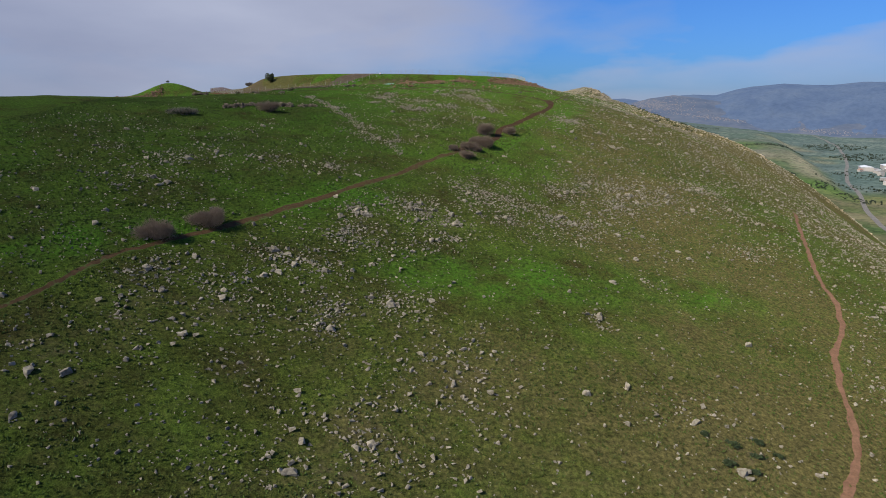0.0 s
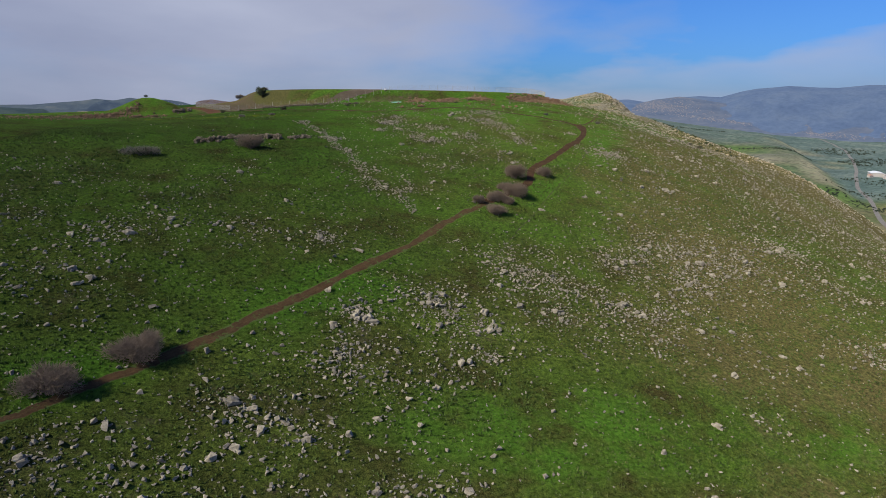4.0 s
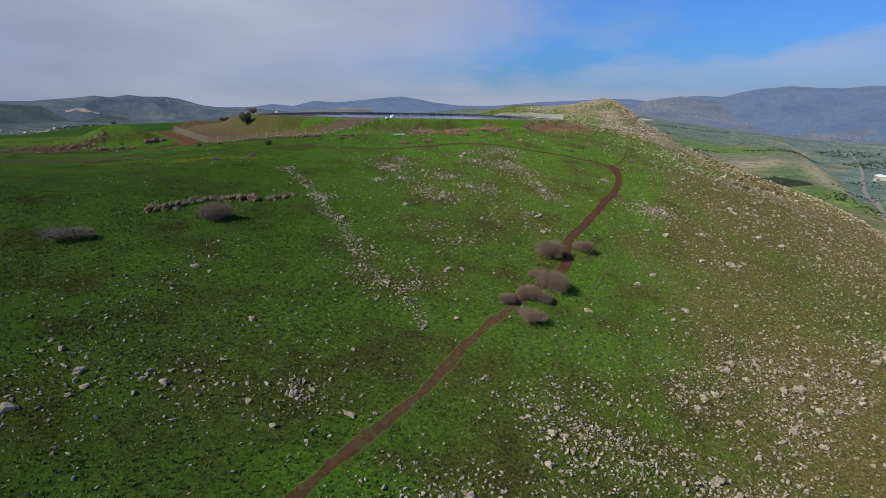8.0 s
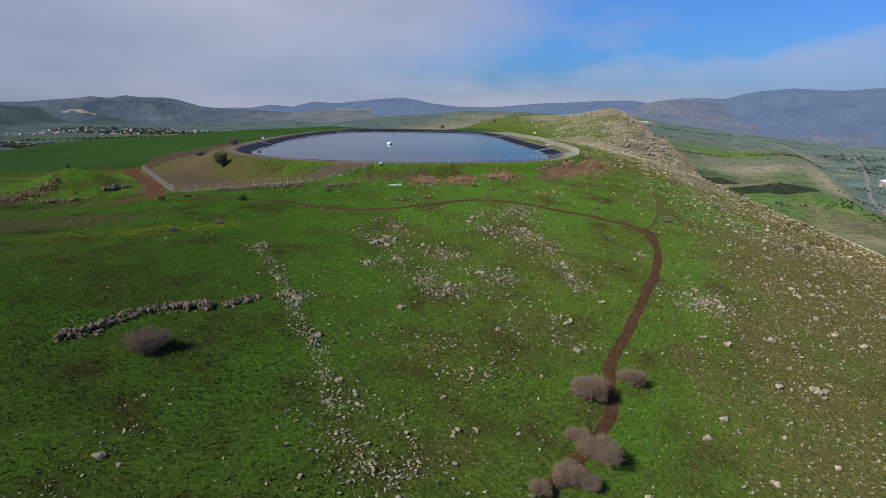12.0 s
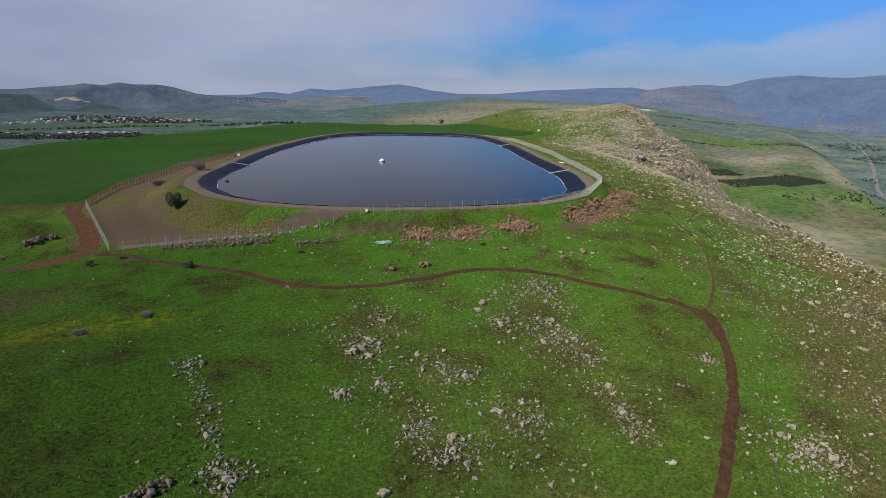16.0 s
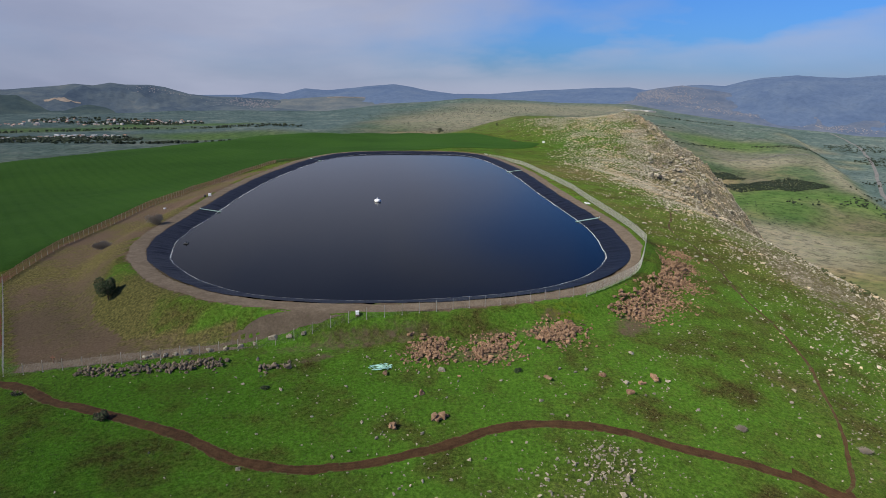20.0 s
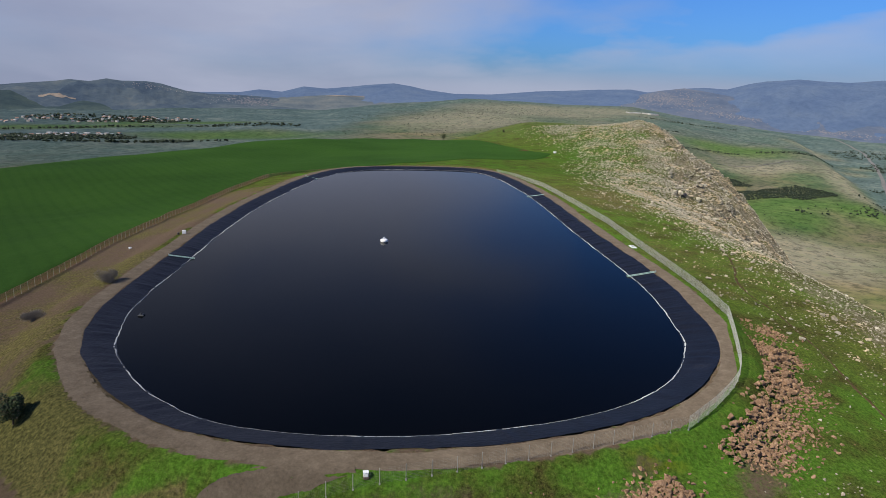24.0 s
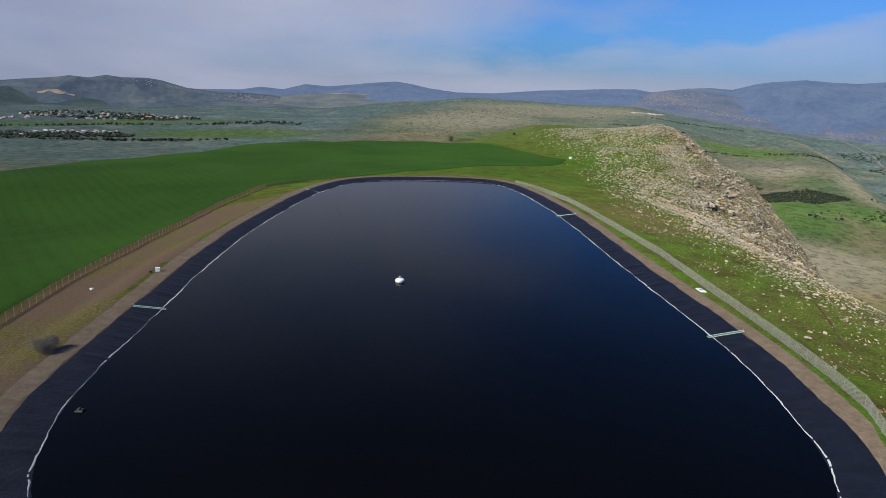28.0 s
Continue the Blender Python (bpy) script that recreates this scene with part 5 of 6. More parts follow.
def stick(bm, a, b, ra, rb, sides=5):
    """A tapered branch from a to b."""
    d = (b - a).normalized()
    u = d.orthogonal().normalized()
    w = d.cross(u)
    rings = []
    for p, r in ((a, ra), (b, rb)):
        rings.append([bm.verts.new(p + (u * math.cos(k * 6.2832 / sides) + w * math.sin(k * 6.2832 / sides)) * r) for k in range(sides)])
    for k in range(sides):
        bm.faces.new((rings[0][k], rings[0][(k + 1) % sides], rings[1][(k + 1) % sides], rings[1][k]))
    bm.faces.new(rings[1])


def shrub(name, label, cat, x, y, r, h, twig_mat, leaf_mat, leaves, seed, trunk=0.0, twig_n=420, lobes=4, group=""):
    """Stems, a tangle of twigs in uneven lobes and, where it is green, leaves."""
    q = random.Random(seed)
    root = new(name)
    root.location = (x, y, float(height(x, y)) - 0.05)
    tagged(root, label, cat, group)
    tops = []
    for k in range(lobes):
        a, d = k * 2.4 + q.uniform(-0.7, 0.7), r * q.uniform(0.1, 0.62)
        tops.append((Vector((math.cos(a) * d, math.sin(a) * d, trunk + (h - trunk) * q.uniform(0.3, 0.6))), r * q.uniform(0.28, 0.5), (h - trunk) * q.uniform(0.28, 0.44)))
    bm = bmesh.new()
    if trunk:
        stick(bm, Vector((0, 0, -0.2)), Vector((0.05 * r, 0, trunk)), 0.09 * h / 3, 0.06 * h / 3, 7)
    for c, cr_, ch in tops:
        for _ in range(4):
            foot = Vector((0, 0, trunk)) if trunk else Vector((q.uniform(-0.2, 0.2) * r, q.uniform(-0.2, 0.2) * r, -0.1))
            mid_ = foot.lerp(c, 0.5) + Vector((q.uniform(-1, 1), q.uniform(-1, 1), q.uniform(0, 0.6))) * cr_ * 0.25
            tip = c + Vector((q.uniform(-1, 1), q.uniform(-1, 1), q.uniform(-0.2, 1))) * cr_ * 0.8
            stick(bm, foot, mid_, 0.045, 0.03)
            stick(bm, mid_, tip, 0.03, 0.01, 4)
    part("stem", bm, M_BARK if trunk else twig_mat, root)
    V, F = [], []
    for _ in range(twig_n):
        c, cr_, ch = tops[q.randrange(lobes)]
        d = Vector((q.gauss(0, 1), q.gauss(0, 1), q.gauss(0, 1))).normalized() * (q.random() ** 0.45)
        p = c + Vector((d.x * cr_, d.y * cr_, d.z * ch))
        out = (p - Vector((0, 0, trunk))).normalized() + Vector((q.uniform(-1, 1), q.uniform(-1, 1), q.uniform(-0.6, 1))) * 1.25
        out = out.normalized() * (0.25 + 0.75 * q.random() ** 2) * (0.42 + 0.16 * r)
        side = out.cross(Vector((q.uniform(-1, 1), q.uniform(-1, 1), q.uniform(-1, 1)))).normalized() * 0.024
        i = len(V)
        V += [p - side, p + side, p + out]
        F.append((i, i + 1, i + 2))
        side2 = side.cross(out).normalized() * 0.02
        V += [p - side2, p + side2, p + out * 0.9 + side * 3]
        F.append((i + 3, i + 4, i + 5))
    tw = mesh_of("twig_tangle", V, F, twig_mat, root)
    if leaves:
        V, F = [], []
        for _ in range(leaves):
            c, cr_, ch = tops[q.randrange(lobes)]
            d = Vector((q.gauss(0, 1), q.gauss(0, 1), q.gauss(0, 1))).normalized() * (0.55 + 0.5 * q.random() ** 0.6)
            p = c + Vector((d.x * cr_, d.y * cr_, d.z * ch))
            if p.z < 0.05:
                continue
            e1 = Vector((q.uniform(-1, 1), q.uniform(-1, 1), q.uniform(-0.5, 0.8))).normalized() * q.uniform(0.07, 0.16) * (0.6 + 0.25 * r)
            e2 = e1.cross(Vector((q.uniform(-1, 1), q.uniform(-1, 1), q.uniform(-1, 1)))).normalized() * e1.length * 0.6
            i = len(V)
            V += [p - e1, p + e2, p + e1, p - e2]
            F.append((i, i + 1, i + 2, i + 3))
        mesh_of("crown", V, F, leaf_mat, root)
    return root


SPREAD = 1.16
BROWN = "bare brown thorn shrub with dense twigs beside the dirt track"
for k, (x, y, r, h) in enumerate(((-28.3, 98.8, 2.9, 2.5), (-33.7, 92.4, 2.6, 2.3), (22.4, 175.4, 3.0, 2.7), (30, 180.2, 1.7, 1.8), (19.4, 167.6, 1.7, 1.3), (21.3, 164.8, 2.8, 2.4), (16.9, 160.8, 2.3, 1.7), (13.2, 159, 1.3, 1.2), (16, 154.8, 1.9, 1.7), (19.1, 160.2, 1.4, 1.3))):
    shrub("thorn_shrub", BROWN, "shrub", x, y, r * SPREAD, h * SPREAD, M_TWIG, M_LEAF, 0, 300 + k, 0, int(700 + 1500 * r), 11, "bare shrubs along the track")
shrub("thorn_shrub", "large pale bare shrub by the dry-stone wall", "shrub", -33.9, 178.2, 3.2, 3.0, M_TWIG, M_LEAF, 160, 320, 0, 5200, 10)
shrub("thorn_shrub", "low dark spreading shrub in the meadow", "shrub", -51.2, 164.5, 3.9, 1.6, M_TWIG_GREY, M_LEAF, 700, 321, 0, 3000, 9)
for k, (x, y, r, h) in enumerate(((-47, 228.5, 1.3, 0.55), (-40, 235, 1.2, 0.55), (46, 254, 0.8, 0.5), (63, 252, 1.0, 0.5), (-65.5, 353.6, 2.8, 2.9), (-73.2, 337.8, 2.6, 2.0))):
    shrub("grey_shrub", "low grey leafless shrub in the grass", "shrub", x, y, r, h, M_TWIG_GREY, M_LEAF, 0, 340 + k, 0, int(900 * r + 160), 8, "low grey shrubs")
shrub("olive_tree", "small dark green rounded tree on the reservoir bank", "tree", -55.4, 297.6, 2.5, 4.5, M_TWIG, M_LEAF, 3400, 360, 0.8, 500, 7)
shrub("green_shrub", "dark green shrub standing at the track's edge", "shrub", -40.5, 258.5, 1.5, 1.5, M_TWIG, M_LEAF, 700, 361, 0, 200, 4)
shrub("green_shrub", "small dark shrub beside the earth road", "shrub", -62, 265, 1.1, 1.6, M_TWIG, M_LEAF, 380, 362, 0.3, 160, 4)
shrub("green_shrub", "small dark shrub beside the earth road", "shrub", -56.5, 267.5, 1.0, 0.7, M_TWIG, M_LEAF, 300, 363, 0, 120, 3)
shrub("green_shrub", "dark shrub in a rock hollow on the brow", "shrub", 101, 258, 1.5, 1.2, M_TWIG, M_LEAF, 520, 364, 0, 160, 4)
shrub("green_shrub", "dark shrub in a rock hollow on the brow", "shrub", 99, 261, 1.0, 0.9, M_TWIG, M_LEAF, 300, 365, 0, 100, 3)
shrub("green_shrub", "small green shrub on top of the spoil mound", "shrub", -97, 292, 0.9, 1.4, M_TWIG, M_LEAF, 260, 366, 0.3, 100, 3)
for k, (x, y, r) in enumerate(((36, 64, 0.9), (38, 67, 1.1), (40, 65.5, 0.9), (41.5, 68, 0.8), (38.5, 63, 0.8), (43, 66, 0.7), (35, 68, 0.7), (-20, 264, 0.9), (17, 266, 0.8))):
    shrub("green_shrub", "low dark green herb cushion among pale stones", "shrub", x, y, r, 0.55, M_LEAF, M_LEAF, 330, 370 + k, 0, 60, 4, "green herb cushions")
for k, (x, y, r, h) in enumerate(((240, 800, 2.6, 3), (250, 812, 1.8, 2), (261, 776, 2.2, 2.4), (220, 655, 2.0, 2.2), (276, 770, 2, 2.2), (242, 842, 1.8, 2.0), (196, 640, 1.6, 1.6))):
    shrub("green_shrub", "dark shrub clinging to the limestone crag", "shrub", x, y, r, h, M_TWIG, M_LEAF, 420, 390 + k, 0, 120, 4, "shrubs on the crag")
shrub("field_tree", "lone rounded tree beyond the wheat field", "tree", 52, 985, 4.5, 8.5, M_TWIG, M_LEAF, 1500, 398, 2.0, 300, 6)
shrub("field_tree", "lone small tree on the pasture behind the field", "tree", 118, 960, 2.6, 4.5, M_TWIG, M_LEAF, 700, 399, 1.0, 200, 5)

# grass and herbs: short blades in tufts over the nearer slopes
n = 270000
tp = np.stack([rng.uniform(-78, 100, n), 48 + 240 * rng.uniform(0, 1, n) ** 0.9], 1)
ok = rim_gap(tp[:, 0], tp[:, 1]) > 6.5
for _, _, _, half, _, line in TRACKS:
    ok &= gap_to(np.array(line, float), tp[:, 0], tp[:, 1]) > half
ok &= ~inside(YARD, tp[:, 0], tp[:, 1])
ok &= rng.uniform(0, 1, n) < 0.35 + 0.65 * smooth(-0.3, 0.4, bumps(tp[:, 0], tp[:, 1], 9, 91, 3))
tp = tp[ok]
tz = height(tp[:, 0], tp[:, 1])
nb = 4
ang = rng.uniform(0, 6.283, (len(tp), nb))
siz = rng.uniform(0.08, 0.26, (len(tp), 1)) * (1.0 - 0.35 * smooth(170, 230, tp[:, 1]))[:, None]
reach_ = siz * rng.uniform(0.2, 0.7, (len(tp), nb))
cxx, syy = np.cos(ang), np.sin(ang)
base_ = np.stack([tp[:, :1] + cxx * siz * 0.5, tp[:, 1:] + syy * siz * 0.5, np.repeat(tz[:, None], nb, 1) - 0.03], -1)
side_ = np.stack([-syy, cxx, 0 * cxx], -1) * (siz * 0.5)[..., None]
tip_ = base_ + np.stack([cxx * reach_, syy * reach_, siz * rng.uniform(0.6, 1.2, (len(tp), nb))], -1)
blades = np.stack([base_ - side_, base_ + side_, tip_], 2).reshape(-1, 3)


def make_tuft_mat():
    m, n, l, b = node_mat("meadow_herbs", 0.8, 0.0, 0.2)
    geo = n.new("ShaderNodeNewGeometry")
    col = ramp(n, l, geo.outputs["Random Per Island"], [(0, (0.022, 0.036, 0.007)), (0.4, (0.062, 0.102, 0.015)), (0.85, (0.112, 0.172, 0.026)), (1.0, (0.17, 0.17, 0.06))])
    col = mix(n, l, 0.40, col, ramp(n, l, tex(n, l, "Noise", 0.05, 4), [(0.3, (0.052, 0.090, 0.018)), (0.5, (0.076, 0.104, 0.024)), (0.72, (0.120, 0.120, 0.042))]))
    sp = n.new("ShaderNodeSeparateXYZ")
    l.new(n.new("ShaderNodeTexCoord").outputs["Object"], sp.inputs[0])
    # western blades darkened in colour too, following the ground's painted dimming
    west = mix(n, l, 1.0, band(n, l, sp.outputs["X"], 40, -45), band(n, l, sp.outputs["Y"], 290, 262), "MULTIPLY")
    col = mix(n, l, west, col, mix(n, l, 1.0, col, (0.60, 0.71, 0.62), "MULTIPLY"))
    l.new(col, b.inputs["Base Color"])
    return m


tufts = quick_mesh("grass_tufts", blades, np.arange(len(blades)).reshape(-1, 3), make_tuft_mat())
tagged(tufts, "short green grass and herb tufts on the meadow", "grass", kind="stuff")

# ---------------------------------------------------------------- fences
M_POST = plain("galvanised_post", (0.30, 0.29, 0.26), 0.6, 0.3, vary=0.2, scale=5)
M_WIRE = plain("galvanised_mesh", (0.46, 0.45, 0.38), 0.6, 0.2, vary=0.15, scale=5)
M_RUST = plain("rusty_mesh", (0.20, 0.105, 0.068), 0.8, 0.2, vary=0.3, scale=5)


def box(bm, lo, hi):
    vs = [bm.verts.new((x, y, z)) for x in (lo[0], hi[0]) for y in (lo[1], hi[1]) for z in (lo[2], hi[2])]
    for f in ((0, 1, 3, 2), (4, 6, 7, 5), (0, 4, 5, 1), (2, 3, 7, 6), (0, 2, 6, 4), (1, 5, 7, 3)):
        bm.faces.new([vs[i] for i in f])


def mesh_data(name, bm, mat):
    me = bpy.data.meshes.new(name)
    bm.to_mesh(me)
    bm.free()
    me.materials.append(mat)
    return me


def post_mesh(high, mat):
    """Pipe post with a cap and a concrete foot."""
    bm = bmesh.new()
    stick(bm, Vector((0, 0, -0.4)), Vector((0, 0, high)), 0.042, 0.038, 8)
    stick(bm, Vector((0, 0, high)), Vector((0, 0, high + 0.05)), 0.05, 0.02, 8)
    box(bm, (-0.09, -0.09, -0.4), (0.09, 0.09, 0.06))
    return mesh_data("post", bm, mat)


def panel_mesh(long_, high, mat, wire=0.016, cols=13, rows=10):
    """Welded wire lattice between two posts."""
    bm = bmesh.new()
    v = [[bm.verts.new((long_ * i / cols, 0, 0.06 + (high - 0.06) * j / rows)) for j in range(rows + 1)] for i in range(cols + 1)]
    for i in range(cols):
        for j in range(rows):
            bm.faces.new((v[i][j], v[i + 1][j], v[i + 1][j + 1], v[i][j + 1]))
    bm.normal_update()
    cells = bm.faces[:]
    bmesh.ops.inset_individual(bm, faces=cells, thickness=wire / 2)
    bmesh.ops.delete(bm, geom=cells, context="FACES_ONLY")
    bmesh.ops.solidify(bm, geom=bm.faces[:], thickness=wire * 0.8)
    return mesh_data("wire_panel", bm, mat)


def fence(name, label, line, high, post_mat, wire_mat, span=3.0, wire=0.016):
    c = curve_through(line, step=0.25)
    s = np.r_[0, np.cumsum(np.linalg.norm(np.diff(c, axis=0), axis=1))]
    n = int(round(s[-1] / span))
    at = np.linspace(0, s[-1], n + 1)
    px, py = np.interp(at, s, c[:, 0]), np.interp(at, s, c[:, 1])
    pz = height(px, py)
    root = new(name)
    root.location = (px[0], py[0], pz[0])
    tagged(root, label, "fence")
    inv = Matrix.Translation(root.location).inverted()
    pm, wm = post_mesh(high, post_mat), panel_mesh(span, high, wire_mat, wire)
    for k in range(n + 1):
        d = Vector((px[min(k + 1, n)] - px[max(k - 1, 0)], py[min(k + 1, n)] - py[max(k - 1, 0)], 0)).normalized()
        turn = Matrix(((d.x, -d.y, 0, 0), (d.y, d.x, 0, 0), (0, 0, 1, 0), (0, 0, 0, 1)))
        ob = new("post", pm)
        ob.parent = root
        ob.matrix_basis = inv @ Matrix.Translation((px[k], py[k], pz[k])) @ turn
        if k < n:
            a, b = Vector((px[k], py[k], pz[k])), Vector((px[k + 1], py[k + 1], pz[k + 1]))
            u = (b - a) / span
            w = Vector((-u.y, u.x, 0)).normalized()
            ob = new("wire_panel", wm)
            ob.parent = root
            ob.matrix_basis = inv @ Matrix(((u.x, w.x, 0, a.x), (u.y, w.y, 0, a.y), (u.z, 0, 1, a.z), (0, 0, 0, 1)))
    return root


M_WIRE_DULL = plain("dull_wire", (0.24, 0.235, 0.20), 0.7, 0.2, vary=0.15, scale=5)
fence("fence", "thin wire mesh fence along the reservoir's front bank", [(-62, 274.3), (-50, 274.6), (-40, 275), (-30, 276.2), (-18, 277.6), (-8, 278.8), (-0.5, 279.7), (6, 280.9), (16, 283.5), (24, 286), (34, 289.2)], 1.9, M_POST, M_WIRE_DULL, 3.0, 0.007)
fence("fence", "galvanised wire mesh fence rounding the reservoir's corner", CORNER, 2.0, M_POST, M_WIRE, 3.0, 0.020)
fence("fence", "galvanised wire mesh fence between the reservoir and the crag", [(63, 335.8), (65.2, 357), (66.6, 393.7), (67.5, 430), (67, 484), (63.8, 553), (55, 594)], 2.1, M_POST, M_WIRE, wire=0.028)
fence("fence", "pale wire fence across the reservoir yard's corner", [(-62, 274.3), (-75, 298), (-87.5, 320.5)], 2.0, M_POST, M_WIRE, wire=0.012)
fence("fence", "rusty wire mesh fence between the yard and the wheat field", [(-87.5, 320.5), (-88.6, 350), (-89.2, 386), (-89.2, 426), (-89, 480), (-86.4, 545), (-77, 600)], 2.1, M_POST, M_RUST, wire=0.045)
fence("fence", "wire mesh fence behind the far end of the reservoir", [(-77, 600), (-58, 616), (-20, 621), (20, 619), (46, 608), (55, 594)], 2.0, M_RUST, M_RUST, wire=0.04)

# ---------------------------------------------------------------- on and round the water
M_WHITE = plain("white_plastic", (0.78, 0.78, 0.76), 0.45, vary=0.06, scale=3)
M_LADDER = plain("pale_green_plastic", (0.36, 0.50, 0.42), 0.5, vary=0.15, scale=4)
M_STEEL = plain("grey_steel", (0.30, 0.31, 0.32), 0.5, 0.6, vary=0.2, scale=5)
M_DARK = plain("dark_plastic", (0.035, 0.037, 0.040), 0.5, vary=0.3, scale=5)
M_FOAM = plain("shore_foam", (0.36, 0.37, 0.36), 0.9, vary=0.3, scale=1.5)

fl = curve_through(SHORE, closed=True, step=0.45)
fnrm = sideways(fl, True)
fs = np.arange(len(fl)) * 0.45
mid_off = 0.12 + 0.35 * bumps(fs, 0 * fs, 9, 95, 3) + 0.12 * bumps(fs, 0 * fs, 1.5, 96, 2)
wid_f = 0.04 + 0.15 * np.clip(bumps(fs, 0 * fs + 9, 6, 97, 3) + 0.3, 0, 1)
fo = np.stack([mid_off - wid_f, mid_off, mid_off + wid_f], 1)
foam_z = np.maximum(fo / (wid_f * 0 + 5.4)[:, None] * 1.15, 0) + 0.03 + np.array([0, 0.03, 0.02])[None]
foam = mesh_of("foam_line", np.stack([fl[:, :1] + fnrm[:, :1] * fo, fl[:, 1:] + fnrm[:, 1:] * fo, foam_z], -1).reshape(-1, 3), grid_faces(len(fl), 3, True), M_FOAM)
tagged(foam, "thin whitish scum line along the water's edge", "foam", kind="structure")


def ladder(label, foot, head, mat):
    a, b = Vector(foot), Vector(head)
    root = new("ladder")
    root.location = a
    tagged(root, label, "ladder", "escape ladders on the liner")
    inv = Matrix.Translation(a).inverted()
    d = b - a
    w = Vector((-d.y, d.x, 0)).normalized() * 0.42
    for sgn in (-1, 1):
        bm = bmesh.new()
        stick(bm, w * sgn, d + w * sgn, 0.07, 0.07, 6)
        part("rail", bm, mat, root)
    n = int(d.length / 0.45)
    for k in range(n + 1):
        bm = bmesh.new()
        p = d * (k / n)
        stick(bm, p - w, p + w, 0.05, 0.05, 6)
        part("rung", bm, mat, root)
    bm = bmesh.new()
    stick(bm, d + Vector((0, 0, -0.1)), d + Vector((0, 0, 0.45)), 0.09, 0.08, 8)
    part("anchor_post", bm, M_STEEL, root)
    return root


ladder("pale green rung ladder lying on the black liner", (53.0, 366.6, 0.10), (60.2, 366.8, 1.36), M_LADDER)
ladder("pale green rung ladder lying on the black liner", (53.0, 493.5, 0.10), (60.0, 492.0, 1.38), M_LADDER)
ladder("pale green rung ladder lying on the black liner", (-55.0, 378.9, 0.10), (-60.6, 376.9, 1.38), M_LADDER)
ladder("pale green rung ladder lying on the black liner", (-41.8, 535.0, 0.10), (-47.6, 536.6, 1.38), M_LADDER)


def lathe(bm, profile, sides=24, centre=(0, 0, 0)):
    rings = []
    for r, z in profile:
        rings.append([bm.verts.new((centre[0] + r * math.cos(k * 6.2832 / sides), centre[1] + r * math.sin(k * 6.2832 / sides), centre[2] + z)) for k in range(sides)])
    for lo_, hi_ in zip(rings[:-1], rings[1:]):
        for k in range(sides):
            bm.faces.new((lo_[k], lo_[(k + 1) % sides], hi_[(k + 1) % sides], hi_[k]))
    bm.faces.new(rings[0][::-1])
    bm.faces.new(rings[-1])


buoy = new("intake_buoy")
buoy.location, buoy.scale = (-7.5, 401.4, 0), (0.85, 0.85, 0.85)
tagged(buoy, "round white plastic intake float with a tripod frame on the water", "buoy")
bm = bmesh.new()
lathe(bm, ((0.9, -0.3), (1.15, -0.1), (1.3, 0.2), (1.32, 0.55), (1.2, 0.8), (0.95, 0.95), (0.4, 1.0)))
part("float_body", bm, M_WHITE, buoy)
for k in range(3):
    a = k * 2.0944 + 0.4
    bm = bmesh.new()
    stick(bm, Vector((math.cos(a) * 0.7, math.sin(a) * 0.7, 0.9)), Vector((0, 0, 1.75)), 0.06, 0.05, 6)
    part("tripod_leg", bm, M_WHITE, buoy)
bm = bmesh.new()
lathe(bm, ((0.10, 1.7), (0.14, 1.78), (0.10, 1.9)), 10)
part("lifting_ring", bm, M_STEEL, buoy)

raft = new("pump_float")
raft.location, raft.scale = (-52.3, 335.5, 0), (0.62, 0.62, 0.62)
tagged(raft, "small dark plastic pump float lying near the bank", "float")
for sgn in (-1, 1):
    bm = bmesh.new()
    stick(bm, Vector((-0.85, sgn * 0.5, 0.12)), Vector((0.85, sgn * 0.5, 0.12)), 0.26, 0.26, 12)
    part("pontoon", bm, M_DARK, raft)
bm = bmesh.new()
box(bm, (-0.7, -0.65, 0.36), (0.7, 0.65, 0.44))
bmesh.ops.bevel(bm, geom=bm.edges[:], offset=0.02, segments=1, affect="EDGES")
part("deck", bm, M_DARK, raft)
bm = bmesh.new()
lathe(bm, ((0.25, 0.44), (0.27, 0.6), (0.25, 0.85), (0.1, 0.92)), 14)
part("pump_housing", bm, M_DARK, raft)


def cabinet(name, label, x, y, sx, sy, sz, turn, mat, category):
    """A bevelled housing on a plinth with a lid and a door."""
    root = new(name)
    root.matrix_world = Matrix.Translation((x, y, float(height(x, y)) + 0.03)) @ pose(0, 0, 0, 0, 0, turn)
    tagged(root, label, category)
    bm = bmesh.new()
    box(bm, (-sx / 2 - 0.06, -sy / 2 - 0.06, -0.15), (sx / 2 + 0.06, sy / 2 + 0.06, 0.08))
    part("plinth", bm, M_GRAVEL, root)
    bm = bmesh.new()
    box(bm, (-sx / 2, -sy / 2, 0.08), (sx / 2, sy / 2, sz))
    bmesh.ops.bevel(bm, geom=bm.edges[:], offset=0.03, segments=2, affect="EDGES")
    part("housing", bm, mat, root)
    bm = bmesh.new()
    box(bm, (-sx / 2 - 0.04, -sy / 2 - 0.04, sz), (sx / 2 + 0.04, sy / 2 + 0.04, sz + 0.06))
    part("lid", bm, mat, root)
    bm = bmesh.new()
    box(bm, (-sx * 0.4, -sy / 2 - 0.02, 0.15), (sx * 0.4, -sy / 2 - 0.003, sz - 0.08))
    part("door", bm, mat, root)
    return root


